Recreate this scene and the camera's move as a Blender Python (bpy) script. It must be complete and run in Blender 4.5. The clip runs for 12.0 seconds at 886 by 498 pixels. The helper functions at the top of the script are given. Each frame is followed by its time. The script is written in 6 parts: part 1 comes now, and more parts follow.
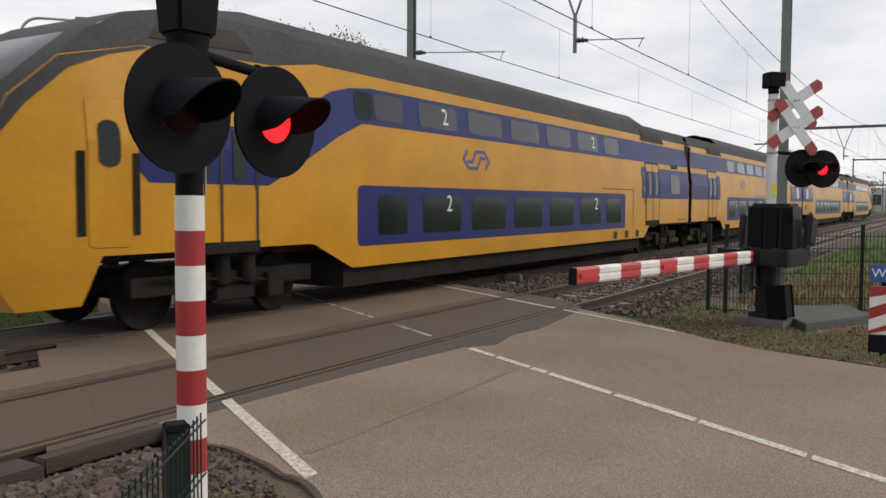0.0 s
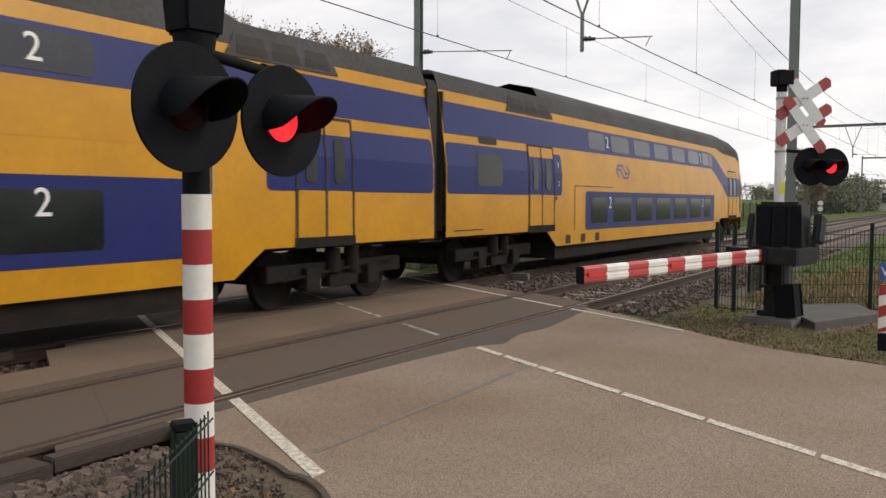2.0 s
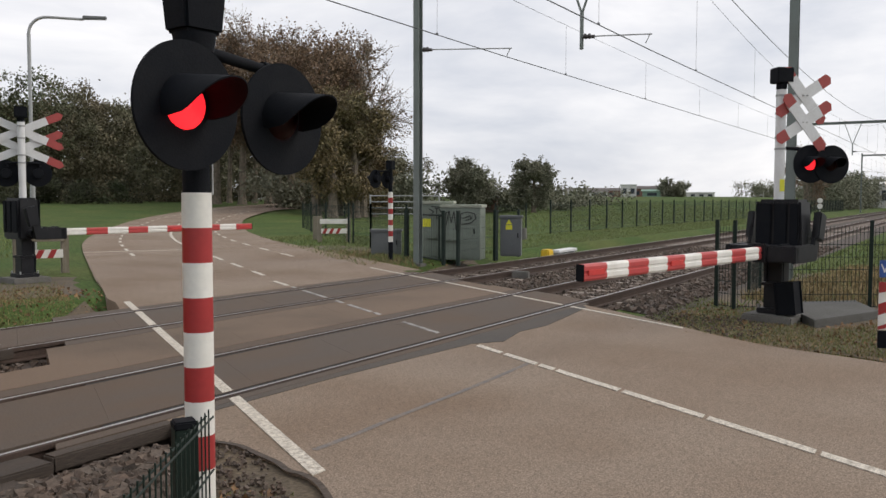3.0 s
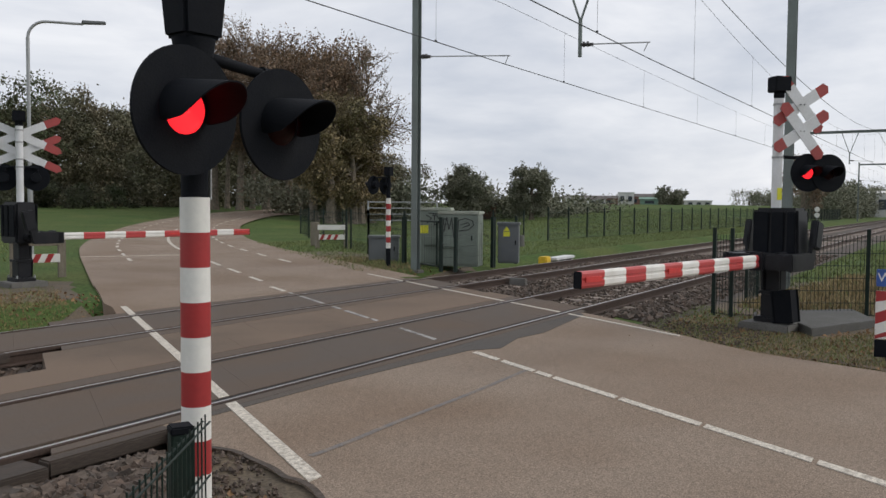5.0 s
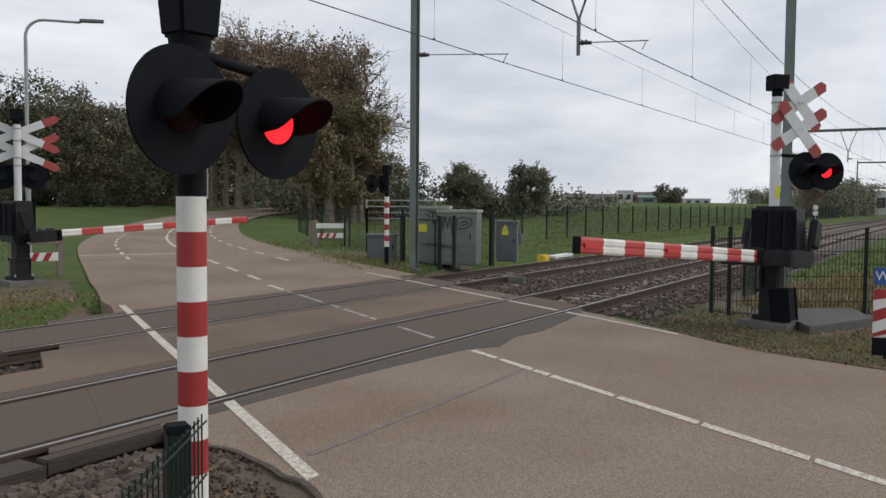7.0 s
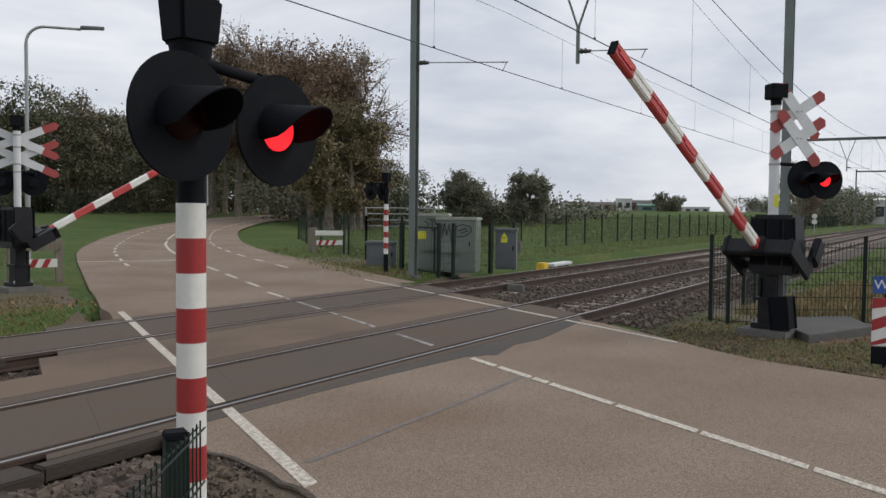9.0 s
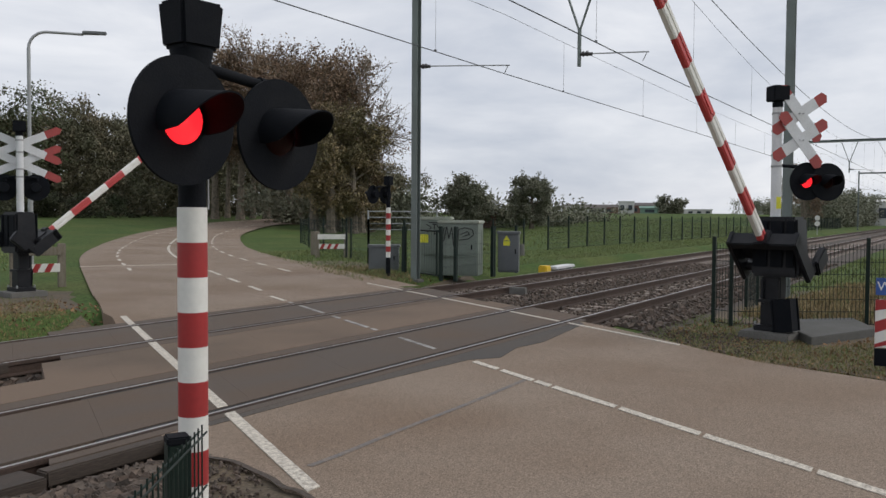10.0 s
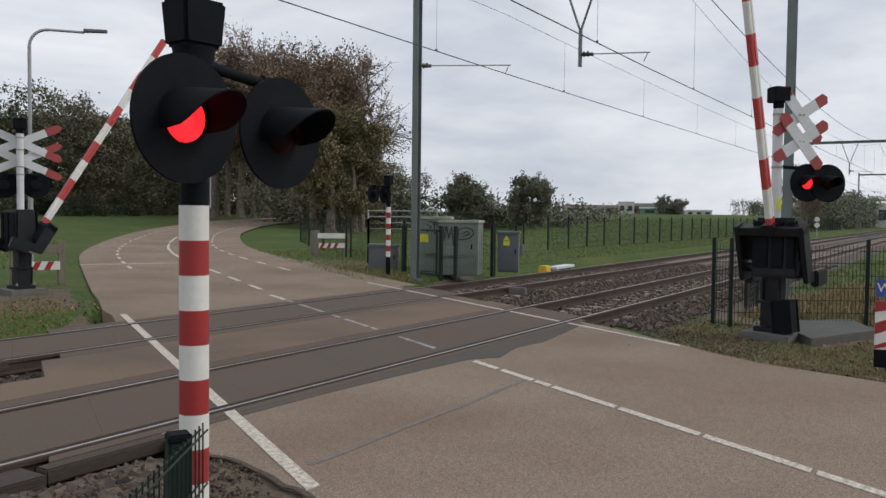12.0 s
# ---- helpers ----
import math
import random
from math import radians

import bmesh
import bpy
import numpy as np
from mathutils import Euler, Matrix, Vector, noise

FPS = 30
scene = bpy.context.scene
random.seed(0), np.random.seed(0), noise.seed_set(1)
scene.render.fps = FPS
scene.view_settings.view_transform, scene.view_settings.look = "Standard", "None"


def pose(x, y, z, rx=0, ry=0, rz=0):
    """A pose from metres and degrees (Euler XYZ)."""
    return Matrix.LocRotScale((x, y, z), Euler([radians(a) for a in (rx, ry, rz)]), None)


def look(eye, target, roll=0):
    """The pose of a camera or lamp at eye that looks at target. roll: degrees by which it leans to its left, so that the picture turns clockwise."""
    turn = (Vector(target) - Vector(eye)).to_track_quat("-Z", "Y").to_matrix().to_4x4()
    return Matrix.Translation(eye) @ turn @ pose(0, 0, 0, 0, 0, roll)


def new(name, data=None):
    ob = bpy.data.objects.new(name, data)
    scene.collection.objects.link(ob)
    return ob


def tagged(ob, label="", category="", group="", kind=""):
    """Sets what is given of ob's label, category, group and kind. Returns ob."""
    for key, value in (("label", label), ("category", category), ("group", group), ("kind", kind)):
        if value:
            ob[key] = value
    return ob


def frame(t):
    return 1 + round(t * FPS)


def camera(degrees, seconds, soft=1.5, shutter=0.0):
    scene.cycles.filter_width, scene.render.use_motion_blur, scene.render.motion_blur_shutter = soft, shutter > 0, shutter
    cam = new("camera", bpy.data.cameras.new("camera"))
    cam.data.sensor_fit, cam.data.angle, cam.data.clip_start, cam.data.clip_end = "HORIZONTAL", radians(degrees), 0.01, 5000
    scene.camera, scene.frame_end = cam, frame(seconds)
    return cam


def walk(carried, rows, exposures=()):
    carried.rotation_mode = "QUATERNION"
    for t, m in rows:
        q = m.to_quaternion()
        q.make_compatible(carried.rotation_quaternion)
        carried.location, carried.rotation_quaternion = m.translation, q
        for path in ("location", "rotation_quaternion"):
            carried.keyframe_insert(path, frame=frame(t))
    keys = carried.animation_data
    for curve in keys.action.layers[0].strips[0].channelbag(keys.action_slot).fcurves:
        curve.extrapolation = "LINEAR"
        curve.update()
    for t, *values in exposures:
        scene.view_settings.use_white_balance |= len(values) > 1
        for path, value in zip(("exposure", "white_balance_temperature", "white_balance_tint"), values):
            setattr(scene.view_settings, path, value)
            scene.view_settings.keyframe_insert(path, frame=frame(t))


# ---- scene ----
# seconds, eye x y z, heading from +y towards +x, tilt down, lean
PATH = [
    (0.0, -0.007, -0.000, 1.729, 58.796, 3.193, 0.327),
    (0.5, -0.006, -0.005, 1.725, 58.739, 3.130, 0.235),
    (1.0, -0.007, -0.005, 1.729, 58.561, 3.335, 0.111),
    (1.5, 0.001, -0.002, 1.727, 58.232, 3.367, 0.136),
    (2.0, -0.002, 0.001, 1.725, 58.299, 3.241, 0.204),
    (2.5, -0.002, 0.003, 1.724, 58.420, 3.305, 0.239),
    (3.0, -0.003, 0.002, 1.725, 58.314, 3.379, 0.120),
    (5.0, -0.005, 0.003, 1.723, 58.481, 2.929, 0.451),
    (5.5, -0.008, -0.000, 1.725, 58.533, 2.991, 0.475),
    (6.0, -0.001, -0.000, 1.727, 58.524, 3.118, 0.462),
    (6.5, 0.000, 0.000, 1.727, 58.578, 3.111, 0.447),
    (7.0, 0.000, -0.004, 1.726, 58.566, 3.044, 0.419),
    (9.0, -0.004, -0.006, 1.725, 58.618, 2.531, 0.592),
    (9.5, -0.001, -0.003, 1.727, 58.536, 2.351, 0.569),
    (10.0, 0.000, -0.009, 1.725, 58.451, 2.311, 0.370),
    (10.5, 0.004, -0.008, 1.726, 58.445, 2.496, 0.409),
    (11.0, -0.005, -0.005, 1.725, 58.454, 2.606, 0.703),
    (11.5, -0.001, -0.004, 1.724, 58.470, 2.482, 0.720),
    (12.0, -0.006, -0.005, 1.723, 58.470, 2.332, 0.637),
]


def aim(x, y, z, yaw, tilt, lean):
    a, b = radians(yaw), radians(tilt)
    way = Vector((math.sin(a) * math.cos(b), math.cos(a) * math.cos(b), -math.sin(b)))
    return look(Vector((x, y, z)), Vector((x, y, z)) + way, lean)


cam = camera(55.2, 12.0, soft=1.5, shutter=0.03)
walk(cam, [(r[0], aim(*r[1:])) for r in PATH], exposures=[(0.0, 0.26, 6900, 11), (0.4, 0.40, 7200, 12), (2.6, 0.40, 7150, 12), (3.1, 0.28, 6800, 11), (5.0, 0.12, 6600, 10), (8.0, 0.08, 6550, 10), (12.0, 0.05, 6550, 10)])

# ---- world and light: an overcast autumn day ----
world = bpy.data.worlds.new("sky")
scene.world = world
world.use_nodes = True
wn, wl = world.node_tree.nodes, world.node_tree.links
wn.clear()
SUN_EL, SUN_AZ = radians(38), radians(150)
sky = wn.new("ShaderNodeTexSky")
sky.sky_type = "NISHITA"
sky.sun_disc = False
sky.sun_elevation, sky.sun_rotation = SUN_EL, SUN_AZ
coord = wn.new("ShaderNodeTexCoord")
wmap = wn.new("ShaderNodeMapping")
wmap.inputs["Scale"].default_value = (1.0, 1.0, 3.2)
cloud = wn.new("ShaderNodeTexNoise")
cloud.inputs["Scale"].default_value = 3.0
cloud.inputs["Detail"].default_value = 7.0
cloud.inputs["Roughness"].default_value = 0.55
cloud.inputs["Distortion"].default_value = 0.3
ramp = wn.new("ShaderNodeValToRGB")
ramp.color_ramp.elements[0].position, ramp.color_ramp.elements[0].color = 0.33, (0.53, 0.575, 0.665, 1)
ramp.color_ramp.elements[1].position, ramp.color_ramp.elements[1].color = 0.68, (0.90, 0.915, 0.955, 1)
bg_sky, bg_cloud, wmix, wout = wn.new("ShaderNodeBackground"), wn.new("ShaderNodeBackground"), wn.new("ShaderNodeMixShader"), wn.new("ShaderNodeOutputWorld")
bg_sky.inputs["Strength"].default_value = 0.09
bg_cloud.inputs["Strength"].default_value = 1.0
wmix.inputs["Fac"].default_value = 0.93
wl.new(coord.outputs["Generated"], wmap.inputs["Vector"])
wl.new(wmap.outputs["Vector"], cloud.inputs["Vector"])
wl.new(cloud.outputs["Fac"], ramp.inputs["Fac"])
wl.new(ramp.outputs["Color"], bg_cloud.inputs["Color"])
wl.new(sky.outputs["Color"], bg_sky.inputs["Color"])
wl.new(bg_sky.outputs["Background"], wmix.inputs[1])
wl.new(bg_cloud.outputs["Background"], wmix.inputs[2])
wl.new(wmix.outputs["Shader"], wout.inputs["Surface"])
sun_data = bpy.data.lights.new("sun", "SUN")
sun_data.energy, sun_data.angle, sun_data.color = 1.15, radians(25), (1.0, 0.96, 0.9)
sun = new("sun", sun_data)
sun.matrix_world = look((0, 0, 60), (-math.sin(SUN_AZ) * math.cos(SUN_EL), -math.cos(SUN_AZ) * math.cos(SUN_EL), 60 - math.sin(SUN_EL)))


# ---- materials ----
def material(name, color, rough=0.7, metal=0.0, vary=0.15, scale=6.0, bump=0.0, fine=40.0, second=None, amount=0.5, vary_random=0.0, island=0.0, emit=0.0, coat=0.0, stretch=(1, 1, 1), spec=0.5, detail=3):
    """A surface with stains at a large scale, grain at a fine one, and a second colour in blotches."""
    m = bpy.data.materials.new(name)
    m.use_nodes = True
    n, l = m.node_tree.nodes, m.node_tree.links
    b = n["Principled BSDF"]
    b.inputs["Roughness"].default_value, b.inputs["Metallic"].default_value = rough, metal
    b.inputs["Coat Weight"].default_value = coat
    b.inputs["Specular IOR Level"].default_value = spec
    tc, mp = n.new("ShaderNodeTexCoord"), n.new("ShaderNodeMapping")
    mp.inputs["Scale"].default_value = stretch
    l.new(tc.outputs["Object"], mp.inputs["Vector"])
    big, small = n.new("ShaderNodeTexNoise"), n.new("ShaderNodeTexNoise")
    big.inputs["Scale"].default_value, big.inputs["Detail"].default_value = scale, 5
    small.inputs["Scale"].default_value, small.inputs["Detail"].default_value = fine, detail
    for t in (big, small):
        l.new(mp.outputs["Vector"], t.inputs["Vector"])
    base = n.new("ShaderNodeMix")
    base.data_type = "RGBA"
    base.inputs["A"].default_value = (*color, 1)
    base.inputs["B"].default_value = (*(second or [c * 0.6 for c in color]), 1)
    cr = n.new("ShaderNodeMapRange")
    cr.inputs["From Min"].default_value, cr.inputs["From Max"].default_value = 0.4, 0.68
    cr.inputs["To Max"].default_value = amount
    l.new(big.outputs["Fac"], cr.inputs["Value"])
    l.new(cr.outputs["Result"], base.inputs["Factor"])
    hsv = n.new("ShaderNodeHueSaturation")
    val = n.new("ShaderNodeMapRange")
    val.inputs["From Min"].default_value, val.inputs["From Max"].default_value = 0.3, 0.7
    val.inputs["To Min"].default_value, val.inputs["To Max"].default_value = 1 - vary, 1 + vary
    l.new(small.outputs["Fac"], val.inputs["Value"])
    value = val.outputs["Result"]
    for k, node, socket in ((vary_random, "ShaderNodeObjectInfo", "Random"), (island, "ShaderNodeNewGeometry", "Random Per Island")):
        if k:
            src = n.new(node)
            r = n.new("ShaderNodeMapRange")
            r.inputs["To Min"].default_value, r.inputs["To Max"].default_value = 1 - k, 1 + k
            l.new(src.outputs[socket], r.inputs["Value"])
            mul = n.new("ShaderNodeMath")
            mul.operation = "MULTIPLY"
            l.new(value, mul.inputs[0])
            l.new(r.outputs["Result"], mul.inputs[1])
            value = mul.outputs[0]
    l.new(base.outputs["Result"], hsv.inputs["Color"])
    l.new(value, hsv.inputs["Value"])
    l.new(hsv.outputs["Color"], b.inputs["Base Color"])
    if bump:
        bp = n.new("ShaderNodeBump")
        bp.inputs["Strength"].default_value, bp.inputs["Distance"].default_value = bump, 0.01
        l.new(small.outputs["Fac"], bp.inputs["Height"])
        l.new(bp.outputs["Normal"], b.inputs["Normal"])
    if emit:
        b.inputs["Emission Color"].default_value, b.inputs["Emission Strength"].default_value = (*color, 1), emit
    return m


ASPHALT = material("asphalt", (0.232, 0.18, 0.138), 0.9, vary=0.55, scale=0.38, bump=0.3, fine=110, second=(0.178, 0.124, 0.086), amount=0.85, spec=0.25, detail=3)
ASPHALT_DARK = material("asphalt_patch", (0.074, 0.066, 0.059), 0.85, vary=0.4, scale=0.6, bump=0.5, fine=60, second=(0.098, 0.077, 0.06), amount=0.8, spec=0.3, detail=9)
DECK = material("track_deck", (0.093, 0.073, 0.059), 0.85, vary=0.3, scale=0.9, bump=0.2, fine=90, second=(0.104, 0.071, 0.049), amount=0.9, spec=0.3, detail=3, stretch=(0.6, 1.2, 1.0))
CROSS = material("crossing_deck", (0.158, 0.112, 0.080), 0.88, vary=0.35, scale=0.5, bump=0.2, fine=90, second=(0.10, 0.074, 0.054), amount=0.85, spec=0.3, detail=3)
PAINT = material("road_paint", (0.58, 0.53, 0.45), 0.75, vary=0.35, scale=24, bump=0.2, fine=90, second=(0.26, 0.225, 0.185), amount=0.85, detail=6)
TAR = material("tar_joint", (0.13, 0.118, 0.11), 0.75, vary=0.3, scale=9, second=(0.19, 0.15, 0.115), amount=0.9)
PAINT_WORN = material("worn_road_paint", (0.34, 0.33, 0.31), 0.8, vary=0.3, scale=6, fine=50, second=(0.13, 0.12, 0.11), amount=1.0)
SOIL = material("meadow", (0.056, 0.09, 0.026), 0.95, vary=0.5, scale=0.25, bump=0.6, fine=14, second=(0.088, 0.105, 0.034), amount=0.9, spec=0.1, detail=8)
VERGE = material("verge_soil", (0.085, 0.066, 0.044), 0.95, vary=0.4, scale=1.3, bump=0.8, fine=30, second=(0.12, 0.088, 0.055), amount=0.9)
BALLAST = material("ballast", (0.06, 0.046, 0.036), 0.9, vary=0.35, scale=1.0, bump=1.0, fine=25, second=(0.07, 0.05, 0.038), amount=0.8)
STONE = material("ballast_stone", (0.085, 0.066, 0.052), 0.85, vary=0.25, scale=5, bump=0.5, fine=50, second=(0.082, 0.054, 0.039), amount=0.8, island=0.5)
STONE_SINGLE = material("ballast_stone_single", (0.074, 0.055, 0.043), 0.85, vary=0.25, scale=1.5, bump=0.3, fine=12, second=(0.092, 0.062, 0.045), amount=0.8, vary_random=0.5)
RAIL_RUST = material("rail_rust", (0.055, 0.034, 0.025), 0.8, vary=0.3, scale=3, bump=0.4, fine=60)
RAIL_TOP = material("rail_head", (0.42, 0.41, 0.40), 0.32, metal=1.0, vary=0.1, scale=3, fine=40)
RUBBER = material("flange_groove", (0.014, 0.012, 0.011), 0.9, vary=0.2, scale=4)
SLEEPER = material("concrete_sleeper", (0.24, 0.20, 0.17), 0.9, vary=0.25, scale=3, bump=0.5, fine=50, second=(0.15, 0.11, 0.085), amount=0.8, vary_random=0.15)
WOOD_OLD = material("old_timber", (0.055, 0.04, 0.030), 0.85, vary=0.3, scale=2, bump=0.6, fine=50, second=(0.038, 0.029, 0.023), amount=0.8, vary_random=0.2, stretch=(0.3, 3, 3))
WOOD_GREY = material("weathered_wood", (0.22, 0.19, 0.15), 0.9, vary=0.25, scale=4, bump=0.5, fine=40, second=(0.13, 0.12, 0.08), amount=0.7, stretch=(3, 3, 0.4))
CONCRETE = material("concrete", (0.14, 0.135, 0.125), 0.9, vary=0.2, scale=2.5, bump=0.4, fine=60, second=(0.09, 0.085, 0.075), amount=0.7)
RED = material("red_film", (0.34, 0.024, 0.025), 0.5, vary=0.06, scale=5, second=(0.27, 0.028, 0.027), amount=0.5)
RED_WORN = material("red_faded", (0.36, 0.06, 0.055), 0.6, vary=0.08, scale=6, second=(0.27, 0.06, 0.055), amount=0.6)
RED_ARM = material("red_arm_film", (0.45, 0.055, 0.055), 0.45, vary=0.06, scale=6, second=(0.40, 0.04, 0.035), amount=0.5)
RED_REFLECT = material("red_reflector", (0.62, 0.05, 0.045), 0.35, vary=0.06, scale=8)
WHITE = material("white_film", (0.74, 0.73, 0.69), 0.55, vary=0.05, scale=5, second=(0.56, 0.55, 0.50), amount=0.5)
# a darker concrete than CONCRETE, for the slab by the barrier machine
SLAB = material("dark_concrete", (0.085, 0.083, 0.077), 0.85, vary=0.2, scale=2.5, bump=0.4, fine=60, second=(0.06, 0.06, 0.05), amount=0.7)
WHITE_PAINT = material("white_painted_steel", (0.66, 0.67, 0.68), 0.5, vary=0.05, scale=4, second=(0.5, 0.5, 0.48), amount=0.4)
BLACK = material("black_housing", (0.0055, 0.0068, 0.0098), 0.75, spec=0.12, vary=0.15, scale=7, second=(0.011, 0.012, 0.014), amount=0.6, bump=0.15, fine=120)
BLACK_GLOSS = material("black_machine_paint", (0.009, 0.010, 0.013), 0.45, spec=0.25, vary=0.15, scale=6, second=(0.02, 0.02, 0.022), amount=0.5)
LENS_OFF = material("dark_red_lens", (0.014, 0.001, 0.001), 0.4, vary=0.1, scale=60, spec=0.12)
LENS_ON = material("lit_red_lens", (1.0, 0.02, 0.03), 0.3, vary=0.02, scale=60, emit=1.25)
GALV = material("galvanised_steel", (0.36, 0.37, 0.37), 0.5, metal=0.6, vary=0.1, scale=3, second=(0.27, 0.28, 0.28), amount=0.5)
MAST = material("mast_green_grey", (0.17, 0.20, 0.19), 0.6, metal=0.2, vary=0.12, scale=1.5, second=(0.13, 0.145, 0.135), amount=0.6)
WIRE = material("copper_wire", (0.07, 0.075, 0.08), 0.6, metal=0.3, vary=0.05)
INSUL = material("insulator", (0.05, 0.045, 0.045), 0.3, vary=0.1)
FENCE = material("fence_green", (0.010, 0.021, 0.016), 0.55, spec=0.25, vary=0.15, scale=4, second=(0.014, 0.018, 0.015), amount=0.5)
CABINET = material("cabinet_green", (0.19, 0.225, 0.19), 0.65, vary=0.1, scale=1.6, second=(0.13, 0.15, 0.125), amount=0.7, bump=0.1)
CABINET_TOP = material("cabinet_roof", (0.38, 0.40, 0.33), 0.6, vary=0.1, scale=2, second=(0.22, 0.25, 0.2), amount=0.7)
GREYBOX = material("grey_cabinet", (0.13, 0.14, 0.145), 0.55, vary=0.1, scale=2, second=(0.09, 0.1, 0.1), amount=0.5)
YELLOW_SIGN = material("yellow_sticker", (0.75, 0.72, 0.05), 0.5, vary=0.05)
BLUE_SIGN = material("blue_sign", (0.03, 0.09, 0.33), 0.4, vary=0.05)
GRAFFITI = material("black_spray", (0.02, 0.02, 0.02), 0.7, vary=0.1)
T_YELLOW = material("train_yellow", (0.52, 0.247, 0.008), 0.36, vary=0.05, scale=0.8, fine=9, second=(0.38, 0.168, 0.008), amount=0.6, coat=0.0, spec=0.35)
T_BLUE = material("train_blue", (0.009, 0.017, 0.115), 0.4, vary=0.08, scale=0.8, fine=9, second=(0.012, 0.02, 0.095), amount=0.5, spec=0.3)
T_ROOF = material("train_roof", (0.062, 0.062, 0.064), 0.7, spec=0.2, vary=0.15, scale=0.7, fine=12, second=(0.045, 0.042, 0.04), amount=0.8)
T_DARK = material("train_underframe", (0.012, 0.0105, 0.0095), 0.85, spec=0.2, vary=0.3, scale=3, bump=0.4, second=(0.025, 0.018, 0.014), amount=0.7)
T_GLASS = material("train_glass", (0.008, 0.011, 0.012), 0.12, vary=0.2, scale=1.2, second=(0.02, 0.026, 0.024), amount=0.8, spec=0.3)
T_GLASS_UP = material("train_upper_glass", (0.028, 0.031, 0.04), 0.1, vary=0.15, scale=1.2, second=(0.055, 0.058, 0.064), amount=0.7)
T_SEAM = material("train_seal", (0.03, 0.025, 0.022), 0.8, vary=0.1)
T_WHITE = material("train_marking", (0.78, 0.78, 0.76), 0.5, vary=0.05)
T_BAND = material("train_logo_blue", (0.05, 0.06, 0.22), 0.4, vary=0.05)
BARK = material("bark", (0.19, 0.155, 0.12), 0.9, vary=0.35, scale=3, bump=0.8, fine=18, second=(0.055, 0.052, 0.035), amount=0.7)
LEAF_BROWN = material("autumn_leaves", (0.195, 0.125, 0.08), 0.8, vary=0.2, scale=0.3, second=(0.15, 0.105, 0.06), amount=0.9, island=0.4)
LEAF_AUTUMN = material("turning_leaves", (0.18, 0.135, 0.068), 0.8, vary=0.2, scale=0.25, second=(0.12, 0.118, 0.055), amount=0.9, island=0.5)
LEAF_GREEN = material("green_leaves", (0.085, 0.105, 0.05), 0.8, vary=0.2, scale=0.25, second=(0.06, 0.055, 0.024), amount=0.9, island=0.4)
LEAF_DARK = material("dark_leaves", (0.10, 0.10, 0.056), 0.8, vary=0.2, scale=0.2, second=(0.14, 0.11, 0.066), amount=0.9, island=0.4)
# distance haze painted into the leaf colour: paler and greyer than the nearer leaves
LEAF_HAZED = material("haze_paled_leaves", (0.165, 0.165, 0.115), 0.85, vary=0.15, scale=0.2, second=(0.15, 0.165, 0.11), amount=0.9, island=0.3)
HEDGE = material("hedge_leaves", (0.045, 0.042, 0.024), 0.85, vary=0.2, scale=0.4, second=(0.045, 0.06, 0.022), amount=0.9, island=0.5)
GRASS = material("grass_blades", (0.14, 0.18, 0.055), 0.8, vary=0.2, scale=0.8, second=(0.125, 0.125, 0.05), amount=0.8, island=0.4)
GRASS_DRY = material("dry_grass", (0.25, 0.185, 0.092), 0.85, vary=0.25, scale=1.2, second=(0.20, 0.165, 0.07), amount=0.8, island=0.45)
FALLEN = material("fallen_leaves", (0.20, 0.11, 0.05), 0.8, vary=0.2, scale=2, second=(0.13, 0.075, 0.04), amount=0.9, island=0.5)
WALL_WHITE = material("white_facade", (0.62, 0.62, 0.6), 0.8, vary=0.1, scale=0.3)
ROOF_DARK = material("dark_roof_tiles", (0.10, 0.085, 0.08), 0.85, vary=0.2, scale=0.5)
BRICK = material("brick_facade", (0.19, 0.10, 0.075), 0.9, vary=0.2, scale=0.5)
PANE = material("far_window", (0.03, 0.04, 0.05), 0.15, vary=0.1)
ROOF_GREEN = material("shed_green", (0.16, 0.27, 0.21), 0.7, vary=0.1, scale=0.5)
YELLOW = material("yellow_plastic", (0.72, 0.48, 0.03), 0.5, vary=0.1)


# ---- mesh helpers ----
def part(name, bm, mat, parent=None, label="", bevel=0.0, smooth=False):
    """Links a bmesh as one mesh object under a thing or a part."""
    if bevel:
        bmesh.ops.bevel(bm, geom=[e for e in bm.edges if e.calc_face_angle(0) > 0.6], offset=bevel, segments=2, affect="EDGES", clamp_overlap=True)
    me = bpy.data.meshes.new(name)
    bm.to_mesh(me)
    bm.free()
    for m in (mat if isinstance(mat, (list, tuple)) else [mat]):
        me.materials.append(m)
    if smooth:
        for f in me.polygons:
            f.use_smooth = True
        me.set_sharp_from_angle(angle=radians(40))
    ob = new(name, me)
    if parent is not None:
        ob.parent = parent
    if label:
        ob["label"] = label
    return ob


def raw(name, verts, faces, mat, parent=None, smooth=False):
    me = bpy.data.meshes.new(name)
    me.from_pydata(verts, [], faces)
    me.materials.append(mat)
    if smooth:
        me.shade_smooth()
    ob = new(name, me)
    if parent is not None:
        ob.parent = parent
    return ob


def thing(name, m, label, category, group="", kind=""):
    ob = new(name)
    ob.matrix_basis = m
    return tagged(ob, label, category, group, kind)


def box(bm, cx, cy, cz, sx, sy, sz, rz=0.0, m=None):
    mat = Matrix.Translation((cx, cy, cz)) @ Matrix.Rotation(rz, 4, "Z") @ Matrix.Diagonal((sx, sy, sz, 1))
    if m is not None:
        mat = m @ mat
    bmesh.ops.create_cube(bm, size=1, matrix=mat)
    return bm


